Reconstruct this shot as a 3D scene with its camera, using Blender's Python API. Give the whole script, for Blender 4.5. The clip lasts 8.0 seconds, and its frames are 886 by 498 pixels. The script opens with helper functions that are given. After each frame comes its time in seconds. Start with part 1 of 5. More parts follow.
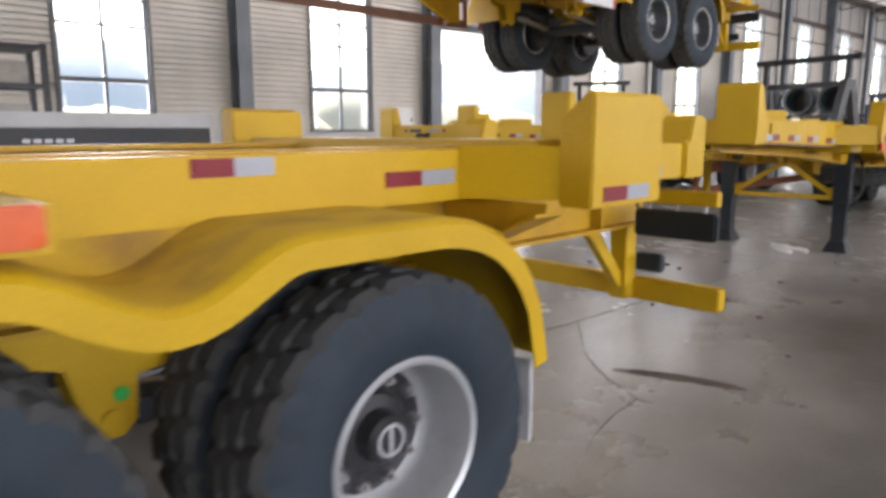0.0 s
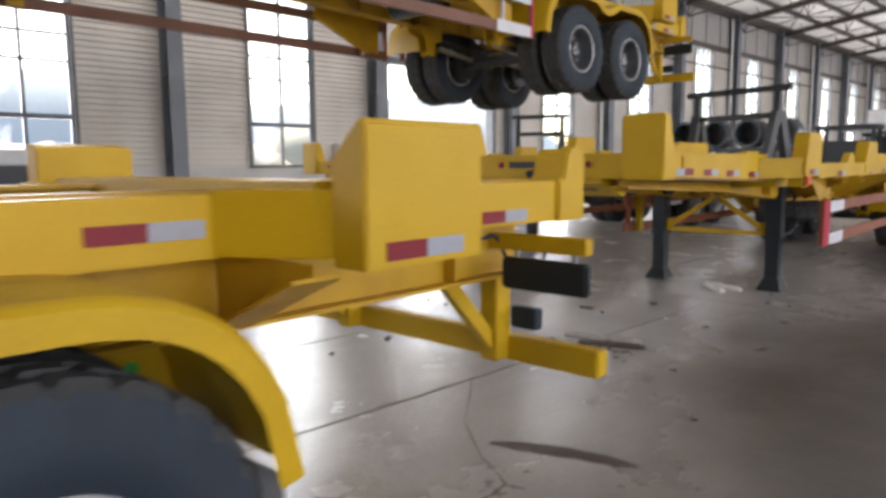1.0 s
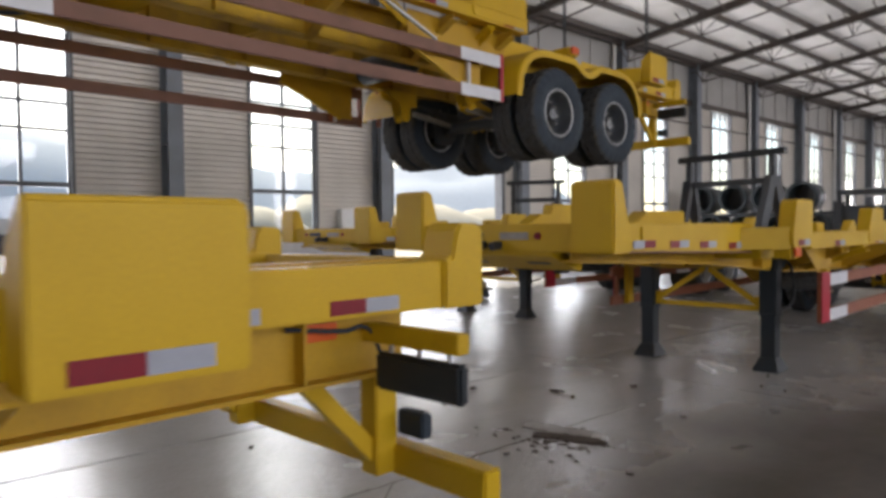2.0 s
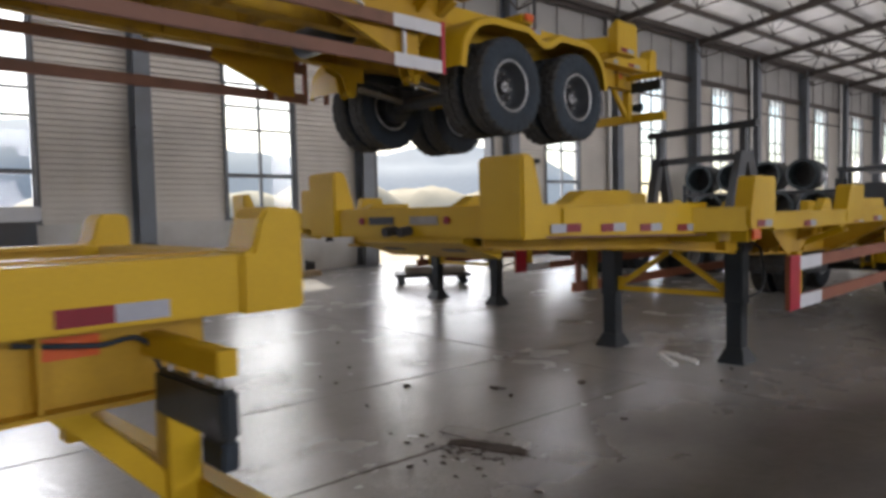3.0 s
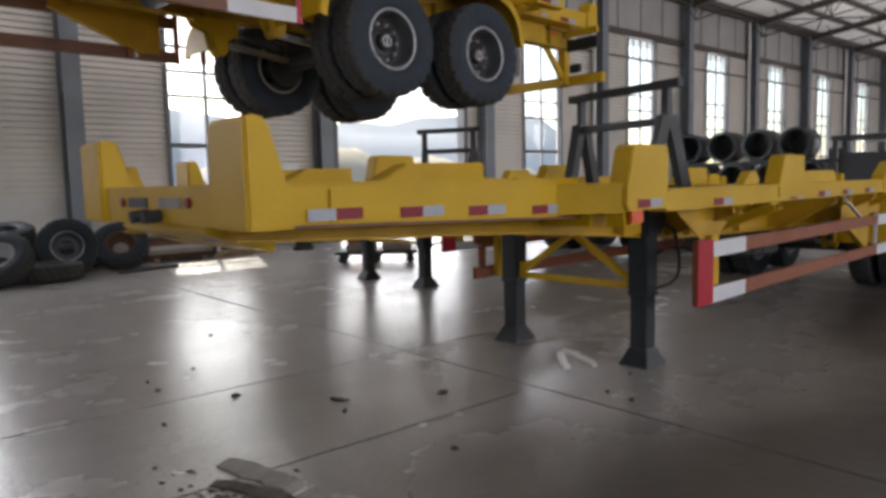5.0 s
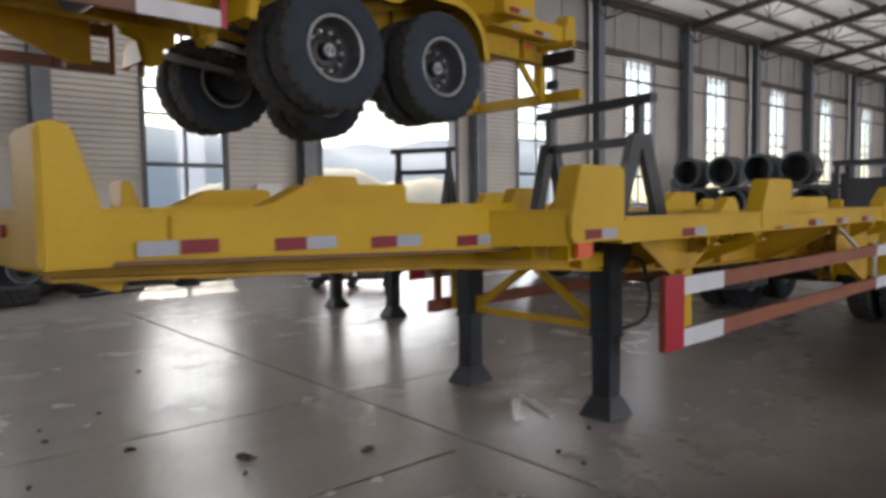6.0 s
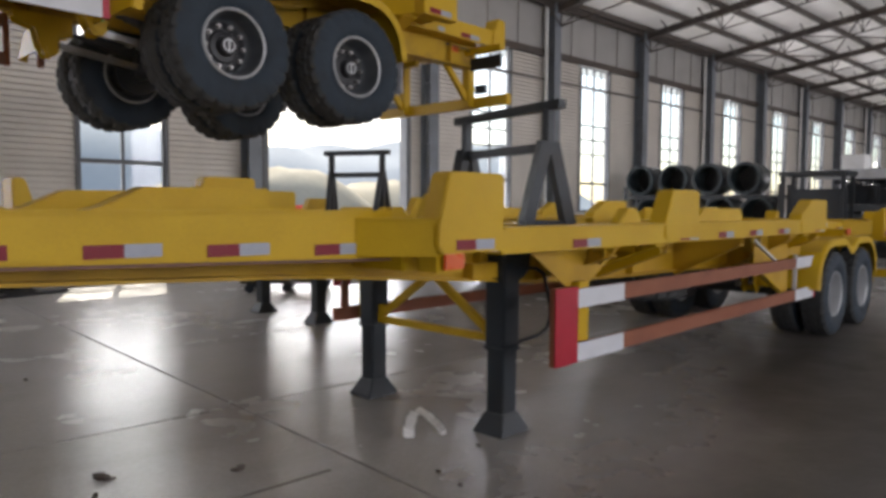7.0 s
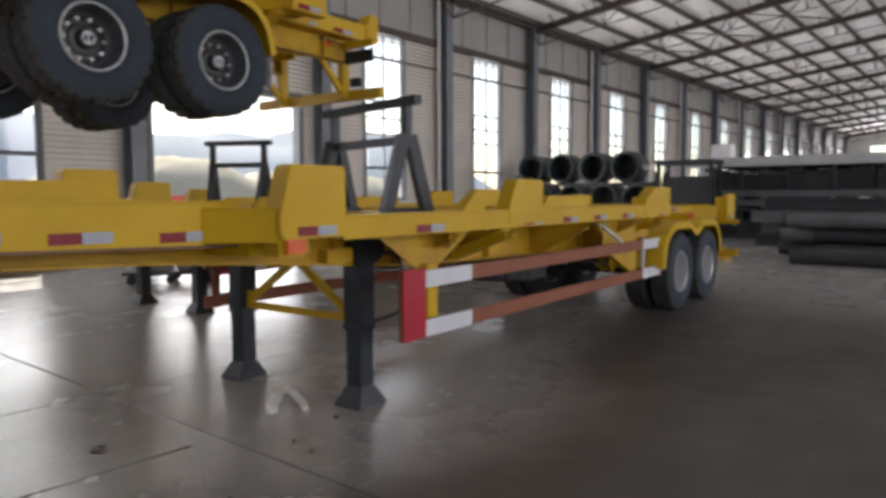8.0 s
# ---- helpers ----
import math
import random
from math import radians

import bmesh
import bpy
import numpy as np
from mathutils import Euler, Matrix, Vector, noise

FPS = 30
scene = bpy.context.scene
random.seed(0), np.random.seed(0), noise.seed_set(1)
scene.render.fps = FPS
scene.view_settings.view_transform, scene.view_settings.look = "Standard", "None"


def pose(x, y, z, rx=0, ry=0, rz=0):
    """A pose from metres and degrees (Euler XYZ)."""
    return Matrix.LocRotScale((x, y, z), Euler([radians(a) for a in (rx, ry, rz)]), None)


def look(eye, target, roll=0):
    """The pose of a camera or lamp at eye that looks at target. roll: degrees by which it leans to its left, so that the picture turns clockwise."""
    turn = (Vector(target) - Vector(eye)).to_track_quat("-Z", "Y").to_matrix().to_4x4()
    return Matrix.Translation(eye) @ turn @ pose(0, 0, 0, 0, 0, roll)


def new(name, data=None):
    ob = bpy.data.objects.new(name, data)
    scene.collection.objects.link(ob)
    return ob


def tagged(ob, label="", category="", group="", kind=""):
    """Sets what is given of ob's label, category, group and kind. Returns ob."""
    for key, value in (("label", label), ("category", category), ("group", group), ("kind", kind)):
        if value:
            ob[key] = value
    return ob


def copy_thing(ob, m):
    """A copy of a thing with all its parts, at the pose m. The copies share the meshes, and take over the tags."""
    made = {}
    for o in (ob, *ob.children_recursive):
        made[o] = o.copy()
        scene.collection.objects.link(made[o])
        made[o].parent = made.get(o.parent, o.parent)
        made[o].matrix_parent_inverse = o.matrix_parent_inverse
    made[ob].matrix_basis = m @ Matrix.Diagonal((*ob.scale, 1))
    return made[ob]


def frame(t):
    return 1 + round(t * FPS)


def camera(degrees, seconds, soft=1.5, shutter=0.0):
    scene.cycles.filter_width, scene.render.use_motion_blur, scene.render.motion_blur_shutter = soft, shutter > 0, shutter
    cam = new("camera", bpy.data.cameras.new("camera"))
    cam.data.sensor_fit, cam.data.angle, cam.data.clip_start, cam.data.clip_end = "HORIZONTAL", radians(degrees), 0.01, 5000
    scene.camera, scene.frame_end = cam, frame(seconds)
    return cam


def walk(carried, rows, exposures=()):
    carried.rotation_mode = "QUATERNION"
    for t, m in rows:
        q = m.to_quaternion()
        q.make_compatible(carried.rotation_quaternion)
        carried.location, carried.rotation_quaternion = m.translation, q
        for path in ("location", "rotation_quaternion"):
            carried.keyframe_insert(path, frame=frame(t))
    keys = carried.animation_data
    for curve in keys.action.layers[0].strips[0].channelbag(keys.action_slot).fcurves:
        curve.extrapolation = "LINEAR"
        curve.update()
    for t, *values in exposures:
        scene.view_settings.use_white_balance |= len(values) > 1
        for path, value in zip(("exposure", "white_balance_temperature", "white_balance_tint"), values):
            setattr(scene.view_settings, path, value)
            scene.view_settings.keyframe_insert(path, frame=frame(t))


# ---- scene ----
cam = camera(65.0, 8.0, 3.4, 0.6)
PATH = [
    (0, (1.09, 0.904, 1.362), (2.479, 2.305, 1.028), -0.1),
    (0.5, (1.503, 0.882, 1.379), (2.908, 2.278, 1.101), -0.1),
    (1, (1.904, 0.865, 1.373), (3.363, 2.211, 1.134), -0.5),
    (1.5, (2.326, 0.793, 1.396), (3.796, 2.136, 1.21), -0.9),
    (2, (2.696, 0.755, 1.417), (4.113, 2.166, 1.362), -0.6),
    (2.1, (2.776, 0.741, 1.414), (4.188, 2.156, 1.366), -0.4),
    (3.5, (3.92, 0.616, 1.412), (5.318, 2.04, 1.281), -2.0),
    (4, (4.286, 0.493, 1.415), (5.718, 1.885, 1.306), -1.9),
    (4.2, (4.447, 0.439, 1.423), (5.871, 1.837, 1.287), -1.8),
    (5.3, (5.307, 0.548, 1.437), (6.661, 2.008, 1.254), -0.8),
    (5.5, (5.485, 0.571, 1.442), (6.84, 2.034, 1.29), -0.4),
    (6, (5.817, 0.644, 1.442), (7.183, 2.099, 1.316), -0.8),
    (6.5, (6.126, 0.624, 1.464), (7.571, 2.004, 1.372), -1.6),
    (7, (6.302, 0.443, 1.462), (7.737, 1.831, 1.344), 0.3),
    (7.5, (6.321, 0.223, 1.446), (7.836, 1.525, 1.356), -0.1),
    (7.9, (6.261, -0.004, 1.458), (7.854, 1.196, 1.315), 0.3),
    (8, (6.254, -0.056, 1.464), (7.86, 1.126, 1.314), -0.2),
]
EXPOSURES = [(0.0, 2.72), (1.5, 2.15), (2.1, 1.85), (3.5, 1.66), (4.2, 1.70), (8.0, 1.72)]
walk(cam, [(t, look(eye, target, roll)) for t, eye, target, roll in PATH], EXPOSURES)

# ---- world, sun, large lights ----
HALL = pose(12.45, 16.15, 0, 0, 0, -3.15)   # on the inner face of the window wall; u along it, v outwards
world = bpy.data.worlds.new("sky")
scene.world = world
world.use_nodes = True
wn, wl = world.node_tree.nodes, world.node_tree.links
sky = wn.new("ShaderNodeTexSky")
sky.sky_type = "NISHITA"
sky.sun_disc = False
sky.sun_elevation, sky.sun_rotation = radians(35), radians(23)
sky.air_density, sky.dust_density = 1.0, 1.6
SKY_STRENGTH = 0.09
wn["Background"].inputs[1].default_value = SKY_STRENGTH
wl.new(sky.outputs[0], wn["Background"].inputs[0])

sun_data = bpy.data.lights.new("sun", "SUN")
sun_data.energy, sun_data.angle, sun_data.color = 2.6, radians(0.5), (1.0, 0.93, 0.80)
sun_ob = new("sun", sun_data)
sun_ob.matrix_world = look((0.43 * 40, 40, 0.76 * 40), (0, 0, 0))


def sky_lamp(name, m, width, height, watts):
    data = bpy.data.lights.new(name, "AREA")
    data.shape, data.size, data.size_y, data.energy = "RECTANGLE", width, height, watts
    data.color = (1.015, 0.98, 1.05)
    ob = new(name, data)
    ob.matrix_world = m
    return ob


BAY = 5.85
# bays -4 and -3 are unseen, added to light the trailer noses
WINDOWS_NORTH = [BAY * i for i in (-4, -3, -2, -1, 0, 2, 3, 4, 5, 6, 7, 8, 9, 10, 11, 12, 13, 14)]
WIN_W, WIN_BOTTOM, WIN_TOP = 1.87, 1.36, 6.85
LAMP_WATTS = 58.0
# lamps left of u = -1 are raised to brighten the noses
for u in WINDOWS_NORTH[:14]:
    sky_lamp("sky_window_lamp", HALL @ pose(u, 0.32, 4.1, -90, 0, 0), WIN_W, 5.5, LAMP_WATTS * (1.7 if u < -1 else 0.5 if u < 1 else 1.3))
sky_lamp("sky_door_lamp", HALL @ pose(5.76, 0.4, 2.35, -90, 0, 0), 4.6, 4.1, LAMP_WATTS * 0.72)
# unseen openings added in the opposite wall; their lamps light the south-facing sides
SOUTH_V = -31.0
ADDED_OPENINGS_SOUTH = [BAY * i for i in range(-3, 9)]
for u in ADDED_OPENINGS_SOUTH:
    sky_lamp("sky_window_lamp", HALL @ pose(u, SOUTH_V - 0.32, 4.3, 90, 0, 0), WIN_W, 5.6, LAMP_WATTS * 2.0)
sky_lamp("sky_end_lamp", HALL @ pose(92.4, -9.8, 5.0, 90, 0, 90), 14.2, 4.6, 900.0)


# ---- materials ----
def material(name, colour, rough=0.5, metal=0.0, dark=None, scale=3.0, amount=0.5, fine=60.0, bump=0.15,
             rough_spread=0.12, coat=0.0, per_object=0.0, spec=0.5):
    """A painted, cast or rolled surface: large stains, fine grain, uneven gloss and relief."""
    m = bpy.data.materials.new(name)
    m.use_nodes = True
    n, l = m.node_tree.nodes, m.node_tree.links
    b = n["Principled BSDF"]
    b.inputs["Metallic"].default_value = metal
    b.inputs["Coat Weight"].default_value = coat
    b.inputs["Specular IOR Level"].default_value = spec
    pos = n.new("ShaderNodeTexCoord")
    big = n.new("ShaderNodeTexNoise")
    big.inputs["Scale"].default_value, big.inputs["Detail"].default_value = scale, 6
    small = n.new("ShaderNodeTexNoise")
    small.inputs["Scale"].default_value, small.inputs["Detail"].default_value = fine, 3
    l.new(pos.outputs["Object"], big.inputs["Vector"])
    l.new(pos.outputs["Object"], small.inputs["Vector"])
    dark = dark or tuple(c * 0.55 for c in colour)
    ramp = n.new("ShaderNodeMapRange")
    ramp.inputs["From Min"].default_value, ramp.inputs["From Max"].default_value = 0.45, 0.75
    ramp.inputs["To Max"].default_value = amount
    l.new(big.outputs["Fac"], ramp.inputs["Value"])
    mix = n.new("ShaderNodeMix")
    mix.data_type = "RGBA"
    mix.inputs[6].default_value, mix.inputs[7].default_value = (*colour, 1), (*dark, 1)
    l.new(ramp.outputs[0], mix.inputs[0])
    grain = n.new("ShaderNodeHueSaturation")
    g = n.new("ShaderNodeMapRange")
    g.inputs["To Min"].default_value, g.inputs["To Max"].default_value = 0.88, 1.12
    l.new(small.outputs["Fac"], g.inputs["Value"])
    l.new(mix.outputs[2], grain.inputs["Color"])
    if per_object:
        info = n.new("ShaderNodeObjectInfo")
        o = n.new("ShaderNodeMapRange")
        o.inputs["To Min"].default_value, o.inputs["To Max"].default_value = 1 - per_object, 1 + per_object
        l.new(info.outputs["Random"], o.inputs["Value"])
        mul = n.new("ShaderNodeMath")
        mul.operation = "MULTIPLY"
        l.new(g.outputs[0], mul.inputs[0])
        l.new(o.outputs[0], mul.inputs[1])
        l.new(mul.outputs[0], grain.inputs["Value"])
    else:
        l.new(g.outputs[0], grain.inputs["Value"])
    l.new(grain.outputs[0], b.inputs["Base Color"])
    r = n.new("ShaderNodeMapRange")
    r.inputs["To Min"].default_value = max(0.03, rough - rough_spread)
    r.inputs["To Max"].default_value = min(1.0, rough + rough_spread)
    l.new(big.outputs["Fac"], r.inputs["Value"])
    l.new(r.outputs[0], b.inputs["Roughness"])
    bm_ = n.new("ShaderNodeBump")
    bm_.inputs["Strength"].default_value, bm_.inputs["Distance"].default_value = bump, 0.01
    l.new(small.outputs["Fac"], bm_.inputs["Height"])
    l.new(bm_.outputs[0], b.inputs["Normal"])
    return m


def floor_material():
    """Power-floated concrete: blotches, tyre scuffs, dust, fine cracks, uneven polish."""
    m = bpy.data.materials.new("polished_concrete")
    m.use_nodes = True
    n, l = m.node_tree.nodes, m.node_tree.links
    b = n["Principled BSDF"]
    geo = n.new("ShaderNodeNewGeometry")

    def tex(kind, scale, detail=6, rough=0.6, stretch=(1, 1, 1), turn=0.0):
        t = n.new(kind)
        t.inputs["Scale"].default_value = scale
        t.inputs["Detail"].default_value = detail
        t.inputs["Roughness"].default_value = rough
        mp = n.new("ShaderNodeMapping")
        mp.inputs["Scale"].default_value = stretch
        mp.inputs["Rotation"].default_value = (0, 0, turn)
        l.new(geo.outputs["Position"], mp.inputs["Vector"])
        l.new(mp.outputs[0], t.inputs["Vector"])
        return t

    def span(src, a, c, lo, hi):
        r = n.new("ShaderNodeMapRange")
        for key, v in (("From Min", a), ("From Max", c), ("To Min", lo), ("To Max", hi)):
            r.inputs[key].default_value = v
        r.interpolation_type = "SMOOTHSTEP"
        l.new(src, r.inputs["Value"])
        return r.outputs[0]

    def blend(a, c, fac):
        x = n.new("ShaderNodeMix")
        x.data_type = "RGBA"
        for socket, v in ((x.inputs[6], a), (x.inputs[7], c)):
            if isinstance(v, tuple):
                socket.default_value = (*v, 1)
            else:
                l.new(v, socket)
        l.new(fac, x.inputs[0])
        return x.outputs[2]

    large = tex("ShaderNodeTexNoise", 0.55, 8, 0.6)
    mid = tex("ShaderNodeTexNoise", 2.6, 5, 0.56)
    fine = tex("ShaderNodeTexNoise", 45, 4)
    scuff = tex("ShaderNodeTexNoise", 1.1, 5, 0.55, (0.6, 1.5, 1), 0.9)
    c = blend((0.40, 0.388, 0.372), (0.34, 0.328, 0.314), span(large.outputs["Fac"], 0.35, 0.65, 0, 1))
    c = blend(c, (0.37, 0.36, 0.345), span(mid.outputs["Fac"], 0.3, 0.85, 0, 0.3))
    c = blend(c, (0.07, 0.065, 0.06), span(scuff.outputs["Fac"], 0.4, 0.95, 0, 0.3))
    # trodden brown aisle dirt, ragged; also paints the dark where no window mirrors
    split = n.new("ShaderNodeSeparateXYZ")
    l.new(geo.outputs["Position"], split.inputs[0])
    edge = n.new("ShaderNodeMath")
    edge.operation = "MULTIPLY_ADD"
    edge.inputs[1].default_value = -9.0
    l.new(split.outputs["Y"], edge.inputs[0])
    bay = n.new("ShaderNodeMath")
    bay.operation = "ADD"
    l.new(span(split.outputs["X"], 10.2, 13.5, 0.0, 12.0), bay.inputs[0])
    aisle = n.new("ShaderNodeMath")
    aisle.operation = "ADD"
    l.new(span(split.outputs["X"], 4.5, 6.5, -2.5, 3.5), aisle.inputs[0])
    l.new(span(split.outputs["X"], 8.3, 9.8, 0.0, -5.5), aisle.inputs[1])
    l.new(aisle.outputs[0], bay.inputs[1])
    l.new(bay.outputs[0], edge.inputs[2])
    ragged = n.new("ShaderNodeMath")
    ragged.operation = "MULTIPLY_ADD"
    ragged.inputs[1].default_value = 9.0
    l.new(large.outputs["Fac"], ragged.inputs[0])
    l.new(edge.outputs[0], ragged.inputs[2])
    dirt = span(ragged.outputs[0], -24.0, -10.0, 0.0, 0.89)
    # fades out far off, where glancing sheen is put in as paler colour
    far = n.new("ShaderNodeMath")
    far.operation = "MULTIPLY"
    l.new(dirt, far.inputs[0])
    l.new(span(split.outputs["X"], 13.5, 19.0, 1.0, 0.3), far.inputs[1])
    dirt = far.outputs[0]
    c = blend(c, (0.034, 0.028, 0.022), dirt)
    grit = n.new("ShaderNodeHueSaturation")
    l.new(span(fine.outputs["Fac"], 0.25, 0.75, 0.92, 1.08), grit.inputs["Value"])
    l.new(c, grit.inputs["Color"])
    l.new(grit.outputs[0], b.inputs["Base Color"])
    rg = n.new("ShaderNodeMath")
    rg.operation = "ADD"
    l.new(span(large.outputs["Fac"], 0.3, 0.7, 0.15, 0.26), rg.inputs[0])
    worn = n.new("ShaderNodeMath")
    worn.operation = "ADD"
    l.new(span(scuff.outputs["Fac"], 0.35, 0.8, 0.0, 0.05), worn.inputs[0])
    l.new(span(mid.outputs["Fac"], 0.30, 0.74, -0.035, 0.055), worn.inputs[1])
    l.new(worn.outputs[0], rg.inputs[1])
    dull = n.new("ShaderNodeMath")
    dull.operation = "MULTIPLY_ADD"
    dull.inputs[1].default_value = 0.20
    l.new(dirt, dull.inputs[0])
    l.new(rg.outputs[0], dull.inputs[2])
    l.new(dull.outputs[0], b.inputs["Roughness"])
    graze = n.new("ShaderNodeLayerWeight")     # a dusty polish: it shines less at a glancing angle
    shine = n.new("ShaderNodeMath")
    shine.operation = "MULTIPLY"
    l.new(span(graze.outputs["Facing"], 0.48, 0.875, 1.0, 0.055), shine.inputs[0])
    l.new(span(dirt, 0.0, 1.0, 1.0, 0.3), shine.inputs[1])
    l.new(shine.outputs[0], b.inputs["Specular IOR Level"])
    b.inputs["IOR"].default_value = 2.15
    bump = n.new("ShaderNodeBump")
    bump.inputs["Strength"].default_value, bump.inputs["Distance"].default_value = 0.5, 0.004
    h = n.new("ShaderNodeMath")
    h.operation = "ADD"
    swell = n.new("ShaderNodeMath")
    swell.operation = "MULTIPLY"
    swell.inputs[1].default_value = 2.6
    l.new(tex("ShaderNodeTexNoise", 13.0, 5, 0.6, (0.8, 1.2, 1), 0.5).outputs["Fac"], swell.inputs[0])
    l.new(swell.outputs[0], h.inputs[0])
    l.new(fine.outputs["Fac"], h.inputs[1])
    l.new(h.outputs[0], bump.inputs["Height"])
    l.new(bump.outputs[0], b.inputs["Normal"])
    return m


def glass_material():
    m = bpy.data.materials.new("window_glass")
    m.use_nodes = True
    n, l = m.node_tree.nodes, m.node_tree.links
    out = n["Material Output"]
    clear, gloss, mix = n.new("ShaderNodeBsdfTransparent"), n.new("ShaderNodeBsdfGlossy"), n.new("ShaderNodeMixShader")
    clear.inputs[0].default_value = (0.93, 0.96, 0.96, 1)
    gloss.inputs["Roughness"].default_value = 0.03
    f = n.new("ShaderNodeFresnel")
    f.inputs[0].default_value = 1.45
    l.new(f.outputs[0], mix.inputs[0])
    l.new(clear.outputs[0], mix.inputs[1])
    l.new(gloss.outputs[0], mix.inputs[2])
    l.new(mix.outputs[0], out.inputs[0])
    return m


YELLOW = material("yellow_paint", (0.52, 0.325, 0.007), 0.48, 0, (0.40, 0.235, 0.008), 2.2, 0.6, 90, 0.06, 0.1, spec=0.3)
YELLOW_DUST_SHADE = material("yellow_paint_dust_and_shade", (0.46, 0.285, 0.022), 0.72, 0, (0.25, 0.145, 0.04), 4.5, 0.9, 70, 0.15, 0.1, spec=0.25)
TREAD = material("dusty_tyre_tread", (0.054, 0.0555, 0.0555), 0.85, 0, (0.060, 0.056, 0.050), 5, 0.7, 120, 0.4, 0.1, spec=0.3)
YELLOW_WORN = material("yellow_paint_dusty", (0.46, 0.268, 0.011), 0.52, 0, (0.30, 0.165, 0.016), 3.5, 0.7, 70, 0.1, 0.1, spec=0.38)
RUBBER = material("tyre_rubber", (0.021, 0.0315, 0.0435), 0.7, 0, (0.021, 0.024, 0.027), 5, 0.7, 120, 0.3, 0.1, spec=0.35)
RIM = material("silver_rim_paint", (0.48, 0.49, 0.50), 0.38, 0.35, (0.32, 0.32, 0.32), 6, 0.5, 80, 0.05)
RIM_DISH = material("dull_dark_rim_dish", (0.10, 0.11, 0.12), 0.5, 0.3, (0.05, 0.05, 0.055), 6, 0.6, 80, 0.08)
HUB = material("black_hub_paint", (0.026, 0.026, 0.0286), 0.4, 0.2, (0.05, 0.05, 0.05), 8, 0.5, 80, 0.1)
LEG = material("dark_leg_paint", (0.013, 0.019, 0.024), 0.42, 0.0, (0.022, 0.021, 0.020), 4, 0.6, 80, 0.1, spec=0.4)
PRIMER = material("red_brown_primer", (0.23, 0.072, 0.03), 0.6, 0, (0.17, 0.055, 0.03), 4, 0.6, 80, 0.1)
TAPE_RED = material("red_reflective_tape", (0.19, 0.006, 0.016), 0.35, 0, None, 30, 0.3, 300, 0.1, 0.05, spec=0.3)
TAPE_WHITE = material("white_reflective_tape", (0.31, 0.32, 0.36), 0.3, 0, None, 30, 0.2, 300, 0.1, 0.05)
PLATE_RED = material("red_guard_plate", (0.38, 0.007, 0.024), 0.4, 0, None, 6, 0.3, 90, 0.05)
PLATE_WHITE = material("white_guard_plate", (0.60, 0.605, 0.62), 0.42, 0, None, 6, 0.2, 90, 0.05)
ORANGE = material("orange_marker", (0.62, 0.10, 0.012), 0.3, 0, None, 20, 0.2, 200, 0.05)
PRIMER_SHADE = material("brown_primer_and_shade", (0.20, 0.10, 0.07), 0.75, 0, (0.12, 0.075, 0.055), 4, 0.6, 80, 0.1)
GREEN = material("green_paint_mark", (0.03, 0.42, 0.06), 0.5)
STEEL_DARK = material("dark_steel", (0.042, 0.0476, 0.0532), 0.55, 0.3, (0.06, 0.048, 0.04), 2.5, 0.6, 60, 0.2)
STEEL_BLACK = material("black_steel", (0.0351, 0.0405, 0.0459), 0.5, 0.2, (0.045, 0.036, 0.03), 3, 0.6, 60, 0.2)
STEEL_GREY = material("dull_grey_steel", (0.13, 0.14, 0.15), 0.5, 0.3, (0.08, 0.075, 0.07), 1.5, 0.7, 60, 0.2)
STEEL_BARE = material("bare_steel", (0.45, 0.45, 0.45), 0.35, 0.8, (0.25, 0.2, 0.16), 5, 0.5, 80, 0.1)
PIPE_DARK = material("dark_coated_pipe", (0.028, 0.040, 0.046), 0.38, 0, (0.05, 0.057, 0.06), 3, 0.6, 60, 0.1)
FLAP = material("pale_mud_flap", (0.66, 0.67, 0.70), 0.55, 0, (0.35, 0.35, 0.36), 6, 0.5, 60, 0.05)
COLUMN = material("column_blue_grey_paint", (0.19, 0.21, 0.24), 0.55, 0.1, (0.10, 0.10, 0.10), 1.2, 0.6, 60, 0.1)
CLADDING = material("beige_cladding", (0.70, 0.66, 0.60), 0.5, 0.1, (0.50, 0.47, 0.43), 0.8, 0.6, 30, 0.05)
CLADDING_UP = material("grey_cladding", (0.40, 0.39, 0.37), 0.55, 0.1, (0.30, 0.29, 0.27), 0.8, 0.6, 30, 0.05)
PLASTER = material("white_plaster", (0.66, 0.65, 0.62), 0.85, 0, (0.45, 0.43, 0.39), 1.1, 0.7, 30, 0.2)
CEIL = material("white_roof_lining", (0.82, 0.805, 0.78), 0.6, 0, (0.58, 0.56, 0.52), 0.6, 0.6, 20, 0.1)
lit = CEIL.node_tree.nodes.new("ShaderNodeBsdfTranslucent")
lit.inputs[0].default_value = (0.82, 0.79, 0.78, 1)
blend_lit = CEIL.node_tree.nodes.new("ShaderNodeMixShader")
blend_lit.inputs[0].default_value = 0.039
CEIL.node_tree.links.new(CEIL.node_tree.nodes["Principled BSDF"].outputs[0], blend_lit.inputs[1])
CEIL.node_tree.links.new(lit.outputs[0], blend_lit.inputs[2])
CEIL.node_tree.links.new(blend_lit.outputs[0], CEIL.node_tree.nodes["Material Output"].inputs[0])
ROOF_STEEL = material("roof_steel_paint", (0.085, 0.072, 0.064), 0.6, 0.2, (0.12, 0.085, 0.06), 1.5, 0.6, 40, 0.1)
FRAME = material("dark_window_frame", (0.11, 0.115, 0.12), 0.5, 0.2, None, 4, 0.4, 60, 0.1)
PIPE = material("white_plastic_pipe", (0.72, 0.72, 0.70), 0.45, 0, (0.5, 0.49, 0.46), 3, 0.5, 60, 0.05)
